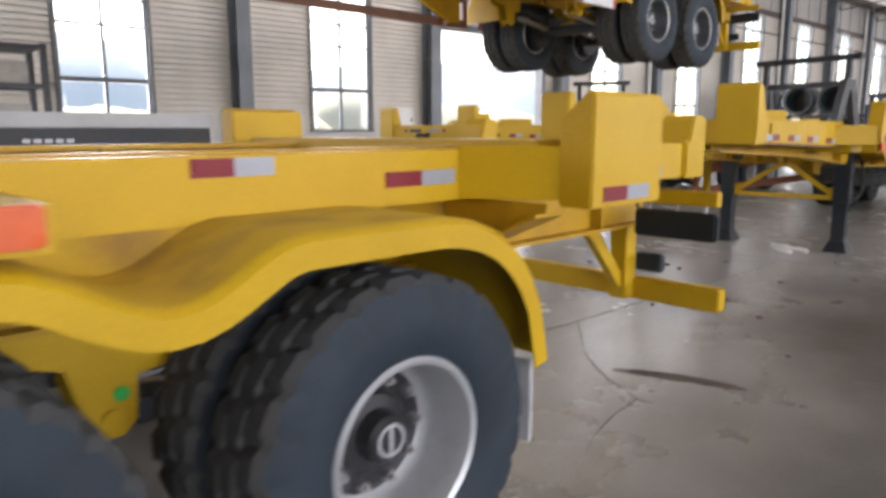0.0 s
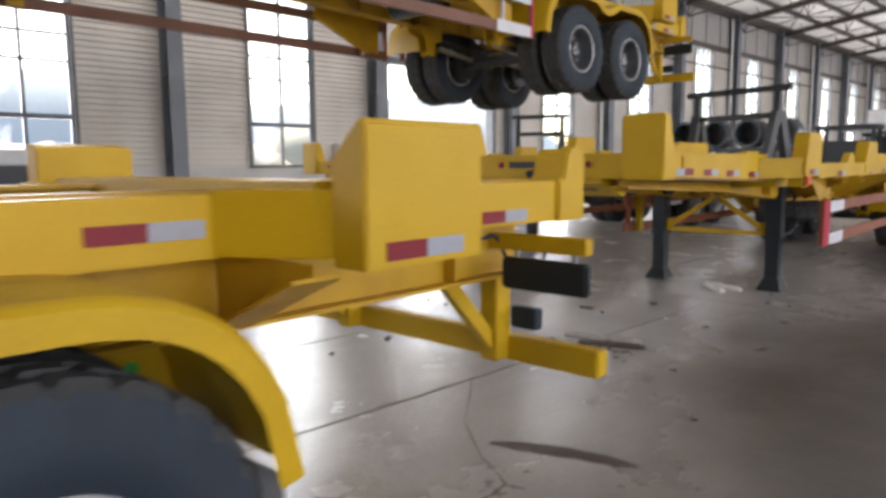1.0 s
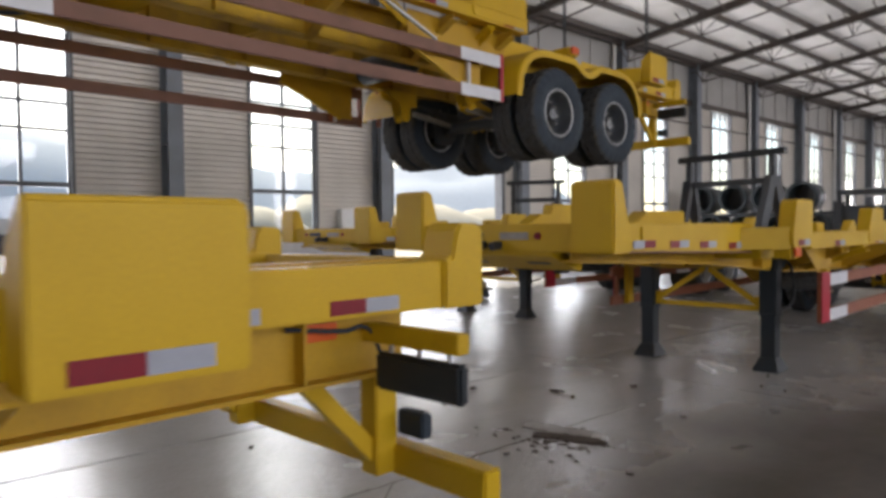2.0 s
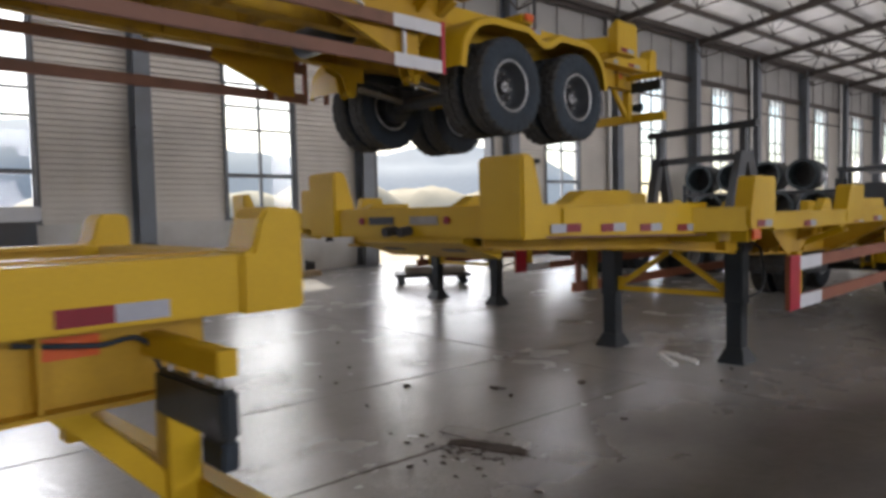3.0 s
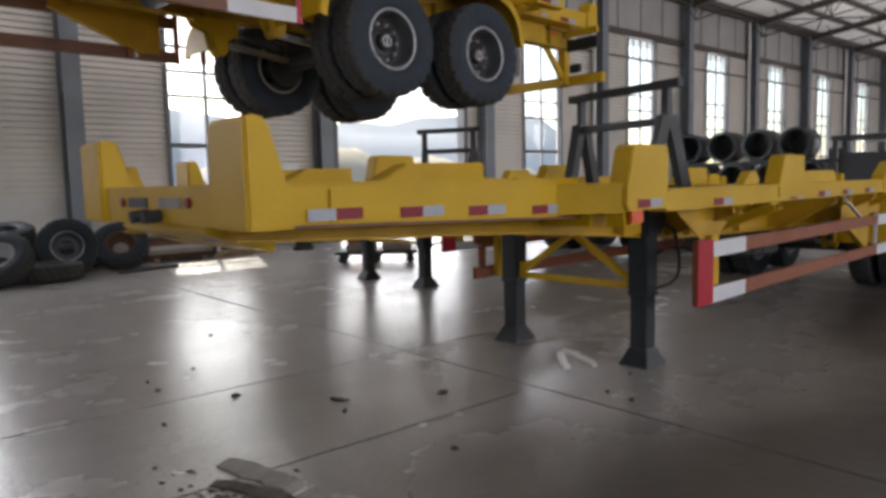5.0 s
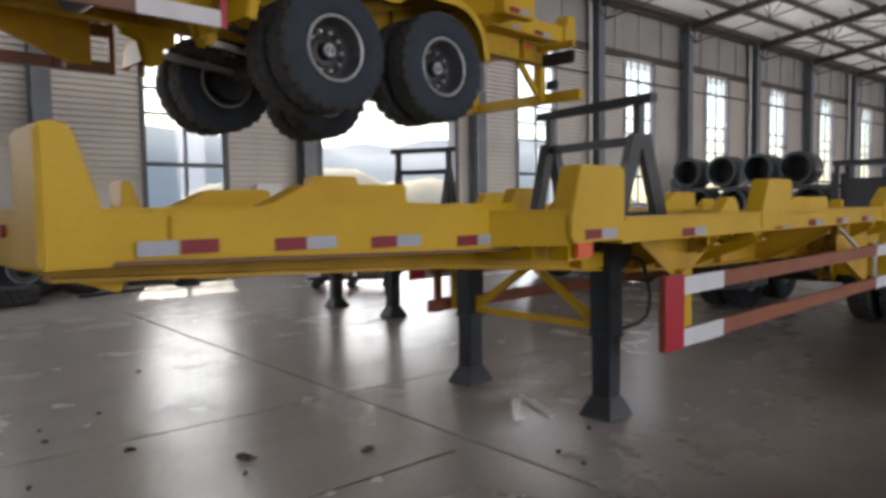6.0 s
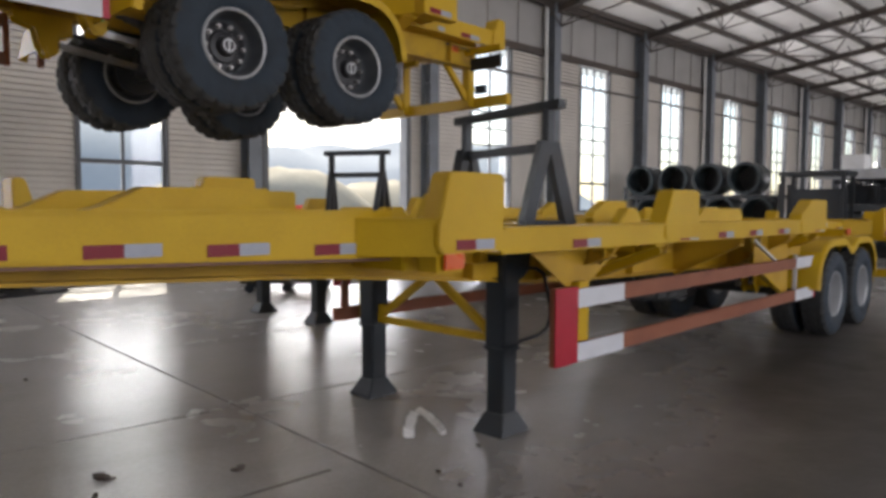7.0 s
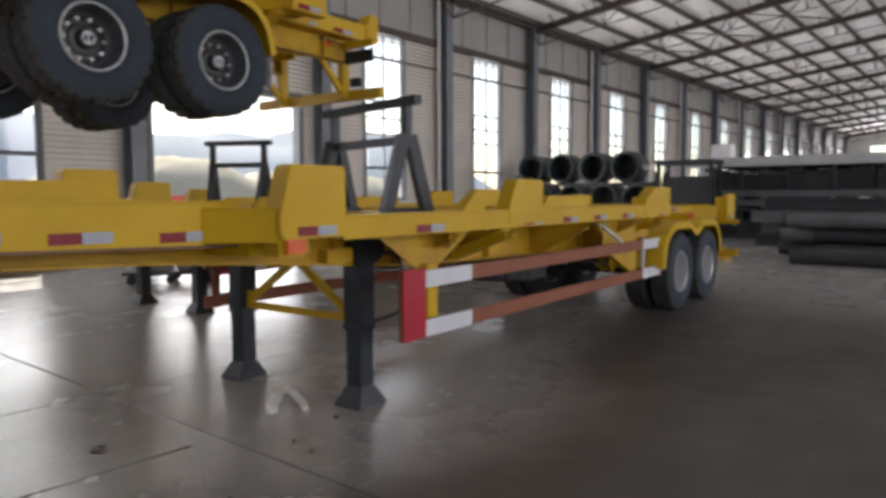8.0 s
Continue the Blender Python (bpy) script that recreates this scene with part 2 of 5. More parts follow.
WHITE_BOX = material("white_enamel", (0.75, 0.75, 0.74), 0.4, 0, (0.55, 0.54, 0.5), 4, 0.4, 60, 0.05)
GREY_BOARD = material("weathered_grey_board", (0.38, 0.36, 0.33), 0.8, 0, (0.2, 0.18, 0.16), 4, 0.7, 60, 0.2)
TIMBER = material("pale_timber", (0.48, 0.36, 0.22), 0.75, 0, (0.3, 0.21, 0.12), 5, 0.6, 60, 0.2)
GROUND = material("dry_pale_ground", (0.46, 0.39, 0.27), 0.95, 0, (0.33, 0.28, 0.19), 0.15, 0.8, 3, 0.4)
# the distance haze is mixed into the hill colour
HILL = material("hill_haze_in_colour", (0.245, 0.275, 0.305), 1.0, 0, (0.205, 0.235, 0.262), 0.01, 0.8, 0.4, 0.1)
RED_PAINT = material("faded_red_paint", (0.55, 0.06, 0.045), 0.5, 0, None, 4, 0.5, 60, 0.1)
RUST = material("rusty_brown_paint", (0.13, 0.075, 0.045), 0.75, 0.1, (0.07, 0.05, 0.04), 6, 0.7, 60, 0.2)
DEBRIS = material("dark_oily_debris", (0.06, 0.045, 0.035), 0.6, 0, (0.12, 0.09, 0.07), 20, 0.7, 120, 0.4)
PAPER = material("crumpled_white_strip", (0.84, 0.83, 0.80), 0.7, 0, None, 20, 0.3, 120, 0.3)
WATER_BLUE = material("dusty_grey_tarpaulin", (0.50, 0.51, 0.52), 0.7, 0, (0.36, 0.36, 0.36), 2, 0.6, 30, 0.3)
SUN_CANOPY = bpy.data.materials.new("added_canopy_sheet")
SUN_CANOPY.use_nodes = True
sheet = SUN_CANOPY.node_tree.nodes.new("ShaderNodeBsdfTranslucent")
sheet.inputs[0].default_value = (0.62, 0.63, 0.62, 1)
SUN_CANOPY.node_tree.links.new(sheet.outputs[0], SUN_CANOPY.node_tree.nodes["Material Output"].inputs[0])
CONCRETE = floor_material()
GLASS = glass_material()


# ---- builders ----
def bx(bm, x0, x1, y0, y1, z0, z1, m=None):
    """A box between two corners, added to bm."""
    p = [Vector((x, y, z)) for x in (x0, x1) for y in (y0, y1) for z in (z0, z1)]
    if m is not None:
        p = [m @ q for q in p]
    v = [bm.verts.new(q) for q in p]
    for f in ((0, 1, 3, 2), (4, 6, 7, 5), (0, 4, 5, 1), (2, 3, 7, 6), (0, 2, 6, 4), (1, 5, 7, 3)):
        bm.faces.new([v[i] for i in f])
    return v


def prism(bm, outline, a, b, axis="y", m=None):
    """A flat outline pulled from a to b. axis y: outline in (x, z); x: in (y, z); z: in (x, y)."""
    def at(p, d):
        q = {"y": (p[0], d, p[1]), "x": (d, p[0], p[1]), "z": (p[0], p[1], d)}[axis]
        return m @ Vector(q) if m is not None else Vector(q)
    lo = [bm.verts.new(at(p, a)) for p in outline]
    hi = [bm.verts.new(at(p, b)) for p in outline]
    n = len(outline)
    bm.faces.new(lo)
    bm.faces.new(hi[::-1])
    for i in range(n):
        bm.faces.new((lo[i], hi[i], hi[(i + 1) % n], lo[(i + 1) % n]))


def tube(bm, p0, p1, r, n=12, r1=None):
    """A round bar from p0 to p1."""
    p0, p1 = Vector(p0), Vector(p1)
    q = (p1 - p0).to_track_quat("Z", "Y").to_matrix()
    r1 = r if r1 is None else r1
    ends = []
    for p, rad in ((p0, r), (p1, r1)):
        ends.append([bm.verts.new(p + q @ Vector((rad * math.cos(2 * math.pi * i / n), rad * math.sin(2 * math.pi * i / n), 0))) for i in range(n)])
    bm.faces.new(ends[0][::-1])
    bm.faces.new(ends[1])
    for i in range(n):
        bm.faces.new((ends[0][i], ends[0][(i + 1) % n], ends[1][(i + 1) % n], ends[1][i]))


def beam(bm, p0, p1, w, h, up=(0, 0, 1)):
    """A square bar from p0 to p1, w wide and h high."""
    p0, p1 = Vector(p0), Vector(p1)
    d = (p1 - p0).normalized()
    s = d.cross(Vector(up)).normalized()
    t = s.cross(d)
    rings = [[bm.verts.new(p + s * a * w / 2 + t * b * h / 2) for a, b in ((-1, -1), (1, -1), (1, 1), (-1, 1))] for p in (p0, p1)]
    bm.faces.new(rings[0][::-1])
    bm.faces.new(rings[1])
    for i in range(4):
        bm.faces.new((rings[0][i], rings[0][(i + 1) % 4], rings[1][(i + 1) % 4], rings[1][i]))


def lathe(bm, profile, n=48, m=None, closed=True):
    """A profile of (radius, y) turned round the y axis."""
    rings = []
    for r, y in profile:
        ring = []
        for i in range(n):
            a = 2 * math.pi * i / n
            q = Vector((r * math.cos(a), y, r * math.sin(a)))
            ring.append(bm.verts.new(m @ q if m is not None else q))
        rings.append(ring)
    k = len(rings)
    for j in range(k if closed else k - 1):
        a, b = rings[j], rings[(j + 1) % k]
        for i in range(n):
            bm.faces.new((a[i], a[(i + 1) % n], b[(i + 1) % n], b[i]))
    return rings


def mesh_of(name, bm, mat, bevel=0.0, smooth=False, segments=2):
    bmesh.ops.recalc_face_normals(bm, faces=bm.faces)
    if bevel:
        edges = [e for e in bm.edges if len(e.link_faces) == 2 and e.calc_face_angle(0) > 0.6]
        bmesh.ops.bevel(bm, geom=edges, offset=bevel, segments=segments, affect="EDGES", clamp_overlap=True)
    me = bpy.data.meshes.new(name)
    bm.to_mesh(me)
    bm.free()
    me.materials.append(mat)
    if smooth:
        me.polygons.foreach_set("use_smooth", [True] * len(me.polygons))
        me.set_sharp_from_angle(angle=radians(35))
    return me


def part(name, bm, mat, parent, label="", bevel=0.0, smooth=False):
    """Links bm as one mesh object under a thing or a part."""
    ob = new(name, mesh_of(name, bm, mat, bevel, smooth))
    ob.parent = parent
    if label:
        tagged(ob, label)
    return ob


def piece(name, me, parent, m=None):
    ob = new(name, me)
    ob.parent = parent
    if m is not None:
        ob.matrix_basis = m
    return ob


def thing(name, m, label, category, group="", kind=""):
    ob = new(name)
    ob.matrix_basis = m
    return tagged(ob, label, category, group, kind)


def solid(name, bm, mat, label, category="", kind="", m=None, bevel=0.0, smooth=False, group=""):
    ob = new(name, mesh_of(name, bm, mat, bevel, smooth))
    if m is not None:
        ob.matrix_basis = m
    return tagged(ob, label, category, group, kind)


B = bmesh.new

# ---- the hall ----
EAVE, U0, U1 = 8.75, -29.0, 92.0
RIDGE_V, RIDGE_Z = SOUTH_V / 2, 8.75 + 1.9
DOOR_U0, DOOR_U1, DOOR_TOP = 3.34, 8.19, 4.5

ground = B()
bx(ground, -2500, 2500, -2500, 2500, -0.6, -0.06)
solid("ground", ground, GROUND, "dry pale earth yard reaching to the hills", "ground", "structure")

floor_bm = B()
bx(floor_bm, U0 - 0.3, U1 + 0.3, SOUTH_V - 0.3, 0.28, -0.059, -0.014)
floor = solid("floor", floor_bm, DEBRIS, "polished grey concrete workshop floor with saw-cut joints", "floor", "structure", HALL)

wall_north = thing("wall_north", HALL, "beige ribbed metal hall wall with tall windows", "wall", kind="structure")
plinth = B()
for a, b in ((U0, DOOR_U0), (DOOR_U1, U1)):
    bx(plinth, a, b, 0.0, 0.26, -0.02, 1.31)
    bx(plinth, a, b, -0.03, 0.29, 1.31, 1.358)
part("plinth", plinth, PLASTER, wall_north, "white plastered low wall with a ledge", 0.008)


def ribbed(length, z0, z1, pitch=0.13, depth=0.13):
    """A sheet with level ribs, from u = 0 to length; its back is flat."""
    bm, prof = B(), []
    z = z0
    while z < z1 - 1e-6:
        for dz, d in ((0.0, 0.0), (0.50, 0.0), (0.53, -depth), (0.97, -depth)):
            if z + dz * pitch < z1:
                prof.append((d, z + dz * pitch))
        z += pitch
    prof.append((0.0, z1))
    a = [bm.verts.new((0, d, z)) for d, z in prof]
    b = [bm.verts.new((length, d, z)) for d, z in prof]
    for i in range(len(prof) - 1):
        bm.faces.new((a[i], b[i], b[i + 1], a[i + 1]))
    c = [bm.verts.new((u, 0.12, z)) for z in (z0, z1) for u in (0, length)]
    bm.faces.new((c[0], c[2], c[3], c[1]))
    return mesh_of("cladding_sheet", bm, CLADDING)


openings = sorted([(u - WIN_W / 2, u + WIN_W / 2) for u in WINDOWS_NORTH] + [(DOOR_U0, DOOR_U1)])
sheets, at_u = {}, U0
for a, b in openings + [(U1, U1)]:
    w = round(a - at_u, 3)
    if w > 0.05:
        if w not in sheets:
            sheets[w] = ribbed(w, 1.359, 6.9)
        piece("cladding_sheet", sheets[w], wall_north, pose(at_u, 0.10, 0))
    at_u = b
piece("cladding_sheet", ribbed(DOOR_U1 - DOOR_U0, DOOR_TOP, 6.9), wall_north, pose(DOOR_U0, 0.10, 0))
upper = B()
bx(upper, U0, U1, 0.03, 0.14, 7.10, EAVE + 0.1)
u = U0
while u < U1:
    bx(upper, u, u + 0.05, -0.03, 0.03, 7.14, EAVE)
    u += 1.5
part("upper_cladding", upper, CLADDING_UP, wall_north, "grey upper wall panels with cover strips")
rails = B()
bx(rails, U0, U1, -0.10, 0.02, 6.86, 7.10)
part("girt", rails, ROOF_STEEL, wall_north, "dark steel rail above the windows")
rail2 = B()
bx(rail2, DOOR_U1 + 0.4, U1, -0.09, -0.03, 6.02, 6.09)
part("cable_tray", rail2, ROOF_STEEL, wall_north, "thin dark cable tray")

# windows: one frame built, then the panes
ROWS_Z = (WIN_BOTTOM, 2.43, 3.55, 4.10, 4.65, 6.05, WIN_TOP)


def window_frame():
    bm = B()
    h = WIN_W / 2
    for z, t in zip(ROWS_Z, (0.055, 0.05, 0.032, 0.032, 0.032, 0.038, 0.055)):
        bx(bm, -h, h, 0.03, 0.10, z - (0 if z == WIN_BOTTOM else t), z + (0 if z == WIN_TOP else t))
    for x, t in ((-h + 0.04, 0.04), (h - 0.04, 0.04), (0, 0.034)):
        bx(bm, x - t, x + t, 0.027, 0.103, WIN_BOTTOM + 0.004, WIN_TOP - 0.004)
    for x in (-h / 2, h / 2):
        bx(bm, x - 0.022, x + 0.022, 0.04, 0.09, 6.05, WIN_TOP - 0.01)
    return mesh_of("window_frame", bm, FRAME)


def sill_mesh():
    bm = B()
    bx(bm, -WIN_W / 2 - 0.06, WIN_W / 2 + 0.06, -0.06, -0.031, 1.35, 1.385)
    for s in (-1, 1):
        bx(bm, s * (WIN_W / 2 + 0.01) - 0.035, s * (WIN_W / 2 + 0.01) + 0.035, -0.05, 0.015, 1.386, 6.855)
    return mesh_of("window_trim", bm, FRAME)


frame_mesh, trim_mesh = window_frame(), sill_mesh()
panes = []
for z0, z1 in zip(ROWS_Z, ROWS_Z[1:]):
    for x0 in (-WIN_W / 2, 0):
        bm = B()
        v = [bm.verts.new(q) for q in ((x0 + 0.03, 0.065, z0 + 0.02), (x0 + WIN_W / 2 - 0.03, 0.065, z0 + 0.02),
                                       (x0 + WIN_W / 2 - 0.03, 0.065, z1 - 0.02), (x0 + 0.03, 0.065, z1 - 0.02))]
        bm.faces.new(v)
        me = mesh_of("pane", bm, GLASS)
        if me.polygons[0].normal.y > 0:      # every pane looks into the hall
            me.flip_normals()
        panes.append(me)
for i, u in enumerate(WINDOWS_NORTH):
    win = thing("window_%d" % (i + 1), HALL @ pose(u, 0, 0), "tall dark steel window with small panes", "window",
                "windows of the hall", "structure")
    piece("window_frame", frame_mesh, win)
    piece("window_trim", trim_mesh, win)
    for me in panes:
        p = piece("pane", me, win)
        p.visible_shadow = False

# columns with their downpipes
col = B()
for s in (-1, 1):
    bx(col, -0.175, 0.175, -0.46 if s < 0 else -0.055, -0.43 if s < 0 else -0.025, 0, EAVE)
bx(col, -0.012, 0.012, -0.43, -0.055, 0, EAVE)
for z in (1.6, 3.4, 5.2, 6.8):
    bx(col, -0.17, 0.17, -0.428, -0.057, z, z + 0.015)
bx(col, -0.30, 0.30, -0.55, -0.024, 0, 0.03)
col_mesh = mesh_of("column", col, COLUMN)
pipe = B()
tube(pipe, (-0.30, -0.18, 0.1), (-0.30, -0.18, EAVE - 0.05), 0.065, 14)
for z in (1.2, 3.2, 5.2, 7.4):
    tube(pipe, (-0.30, -0.18, z), (-0.30, -0.18, z + 0.06), 0.078, 14)
pipe_mesh = mesh_of("downpipe", pipe, PIPE, smooth=True)
k = 0
u = BAY * -4.5
while u < U1:
    c = tagged(new("column", col_mesh), "blue-grey painted steel I-section column", "column", "wall columns", "structure")
    c.matrix_basis = HALL @ pose(u + 0, 0, 0)
    if k % 2 == 1 and u > 8:
        d = tagged(new("downpipe", pipe_mesh), "white plastic rainwater pipe beside a column", "pipe", "downpipes", "structure")
        d.matrix_basis = HALL @ pose(u, 0, 0)
    u += BAY
    k += 1
jamb = B()
for x in (DOOR_U0 - 0.0, DOOR_U1 - 0.16):
    bx(jamb, x, x + 0.16, -0.05, 0.28, 0, DOOR_TOP)
bx(jamb, DOOR_U0 + 0.16, DOOR_U1 - 0.16, -0.05, 0.28, DOOR_TOP - 0.2, DOOR_TOP)
solid("door_1", jamb, FRAME, "wide open vehicle doorway with a dark steel frame", "doorway", "structure", HALL, 0.006)

# roof lining, frames, and an added canopy
def roof_z(v):
    return EAVE + (RIDGE_Z - EAVE) * (1 - abs(v - RIDGE_V) / abs(RIDGE_V))


lining = B()
prism(lining, [(0.3, EAVE), (RIDGE_V, RIDGE_Z), (SOUTH_V - 0.3, EAVE), (SOUTH_V - 0.3, EAVE + 0.2), (RIDGE_V, RIDGE_Z + 0.2), (0.3, EAVE + 0.2)],
      U0 - 0.3, U1 + 0.3, "x")
lining.normal_update()
tops = [f for f in lining.faces if abs(f.normal.x) < 0.5 and f.calc_center_median().z > EAVE + 0.2 + 0.5 * (RIDGE_Z - EAVE) - 0.01 and abs(f.calc_center_median().y - RIDGE_V) > 1]
bmesh.ops.delete(lining, geom=tops, context="FACES")      # a single skin of film lets the daylight through
solid("ceiling", lining, CEIL, "white roof lining that glows with daylight from above", "ceiling", "structure", HALL)
steel = B()
bay = 0
u = BAY * -4.5
while u < U1:
    for v0, v1 in ((-0.05, RIDGE_V), (RIDGE_V, SOUTH_V)):
        z0, z1 = roof_z(v0) - 0.18, roof_z(v1) - 0.18
        beam(steel, (u, v0, z0 - 0.03), (u, v1, z1 - 0.03), 0.20, 0.025)
        beam(steel, (u, v0, z0 - 0.14), (u, v1, z1 - 0.14), 0.02, 0.24)
        beam(steel, (u, v0, z0 - 0.26), (u, v1, z1 - 0.26), 0.20, 0.025)
    n = 0
    v = -1.5
    while v > SOUTH_V:
        z = roof_z(v) - 0.1
        for s in (-1, 1):
            beam(steel, (u, v, z - 0.36), (u + s * 0.75, v, z - 0.02), 0.04, 0.04)
        n += 1
        v -= 1.5
    for i in range(10):
        v = -0.6 - 3.0 * i
        w = v - 3.0
        if bay % 4 == 1 and u + BAY < U1:      # cross bracing in every fourth bay
            for a, b in ((v, w), (w, v)):
                beam(steel, (u, a, roof_z(a) - 0.22), (u + BAY, b, roof_z(b) - 0.22), 0.05, 0.05)
        z = roof_z(v)                          # hangers and a tie rod under each rafter
        beam(steel, (u, v, z - 0.98), (u, v, z - 0.40), 0.035, 0.035, (0, 1, 0))
        if i:
            beam(steel, (u, v + 3.0, roof_z(v + 3.0) - 0.97), (u, v, z - 0.97), 0.045, 0.045)
        for d in (-1, 1):
            beam(steel, (u, v, z - 0.95), (u + d * 1.2, v, z - 0.12), 0.03, 0.03)
    bay += 1
    u += BAY
v = -0.6
while v > SOUTH_V:
    beam(steel, (U0, v, roof_z(v) - 0.10), (U1, v, roof_z(v) - 0.10), 0.11, 0.20)
    v -= 1.5
beam(steel, (U0, -0.3, EAVE - 0.12), (U1, -0.3, EAVE - 0.12), 0.12, 0.22)
solid("roof_frame", steel, ROOF_STEEL, "dark steel rafters, purlins and cross bracing", "roof frame", "structure", HALL)
# unseen canopy, added to trim the sun patch; translucent so windows stay bright
canopy = B()
bx(canopy, U0, U1, 0.32, 7.7, EAVE + 0.22, EAVE + 0.34)
solid("eaves_canopy", canopy, SUN_CANOPY, "unseen translucent canopy added to cut the sun at the windows", "roof", "structure", HALL)

# the far end, the near end and the wall opposite
end = B()
for a, b, z0, z1 in ((SOUTH_V, -17.0, 0, 12), (-17.0, -2.6, 0, 2.6), (-17.0, -2.6, 7.4, 12), (-2.6, 0.3, 0, 12)):
    bx(end, U1, U1 + 0.25, a, b, z0, z1)
solid("wall_east", end, PLASTER, "grey end wall with one large window", "wall", "structure", HALL)
end_frame = B()
for v in (-17, -14.6, -12.2, -9.8, -7.4, -5.0, -2.6):
    bx(end_frame, U1 - 0.05, U1 + 0.05, v - 0.04, v + 0.04, 2.6, 7.4)
for z in (2.6, 4.2, 5.8, 7.4):
    bx(end_frame, U1 - 0.045, U1 + 0.045, -17, -2.6, z - 0.04, z + 0.04)
solid("window_19", end_frame, FRAME, "wide dark-framed window in the end wall", "window", "structure", HALL)
west = B()
bx(west, U0 - 0.25, U0, SOUTH_V, 0.3, 0, 12)
solid("wall_west", west, CLADDING_UP, "plain grey end wall", "wall", "structure", HALL)
# the openings here are added to let the south lamps in
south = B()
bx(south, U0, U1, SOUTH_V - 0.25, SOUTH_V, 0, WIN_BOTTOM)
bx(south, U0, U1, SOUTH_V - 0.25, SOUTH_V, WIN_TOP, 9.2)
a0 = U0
for u in ADDED_OPENINGS_SOUTH + [U1 + 9]:
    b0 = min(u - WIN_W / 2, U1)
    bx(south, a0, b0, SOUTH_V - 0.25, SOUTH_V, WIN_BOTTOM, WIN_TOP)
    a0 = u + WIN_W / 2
solid("wall_south", south, CLADDING_UP, "plain grey long wall with unseen openings added for light", "wall", "structure", HALL)

# ---- outside ----
random.seed(4)
hill = B()
N = 160
rows = []
for j in range(7):
    row = []
    for i in range(N + 1):
        a = radians(-75 + 150 * i / N)
        r = 330 + 45 * j
        h = (0, 22, 39, 50, 58, 62, 0)[j] * (1.16 - 0.008 * (math.degrees(a) - 25)) * (0.86 + 0.3 * noise.noise(Vector((i * 0.045, j * 0.5, 1.7))) + 0.10 * noise.noise(Vector((i * 0.3, j, 4)))) * min(1.0, max(0.02, (59 - math.degrees(a)) / 8))
        row.append(hill.verts.new((10 + r * math.sin(a), r * math.cos(a), max(h, 0) - 0.5)))
    rows.append(row)
for j in range(6):
    for i in range(N):
        hill.faces.new((rows[j][i], rows[j][i + 1], rows[j + 1][i + 1], rows[j + 1][i]))
solid("backdrop", hill, HILL, "range of hills, blue-grey haze put into its colour", "hill", "structure", smooth=True)


def mound(x, y, r, h, seed):
    bm = B()
    n, m = 28, 8
    ringv = []
    for j in range(m):
        f = j / (m - 1)
        ring = []
        for i in range(n):
            a = 2 * math.pi * i / n
            w = 1 + 0.25 * noise.noise(Vector((math.cos(a) * 1.5, math.sin(a) * 1.5, seed)))
            rr = r * (1 - f) * w
            z = h * (1 - (1 - f) ** 2.2) * (1 + 0.12 * noise.noise(Vector((rr * math.cos(a), rr * math.sin(a), seed))))
            ring.append(bm.verts.new((rr * math.cos(a), rr * math.sin(a), z - 0.1)))
        ringv.append(ring)
    for j in range(m - 1):
        for i in range(n):
            bm.faces.new((ringv[j][i], ringv[j][(i + 1) % n], ringv[j + 1][(i + 1) % n], ringv[j + 1][i]))
    return solid("earth_mound", bm, GROUND, "pale mound of dry earth in the yard", "mound", m=pose(x, y, -0.06), smooth=True, group="earth mounds")


for x, y, r, h, s in ((41, 53, 9, 5.0, 1.0), (29, 47, 6, 3.4, 2.0), (55, 57, 10, 4.3, 3.0), (12, 60, 8, 2.8, 5.0), (70, 60, 9, 4.2, 8.0), (1, 56, 10, 3.3, 9.0), (19, 53, 8, 3.2, 6.0)):
    mound(x, y, r, h, s)


crate = B()
bx(crate, -0.7, 0.7, -0.5, 0.5, 0.12, 1.5)
bx(crate, -0.75, 0.75, -0.55, 0.55, 1.5, 1.62)
for x in (-0.7, -0.25, 0.2, 0.62):
    bx(crate, x, x + 0.08, -0.54, -0.5, 0.12, 1.5)
for x in (-0.6, 0.5):
    bx(crate, x, x + 0.1, -0.5, 0.5, 0.0, 0.12)
solid("site_bin", crate, RED_PAINT, "faded red steel bin standing in the yard", "bin", m=pose(25.9, 29.6, -0.06), bevel=0.01)


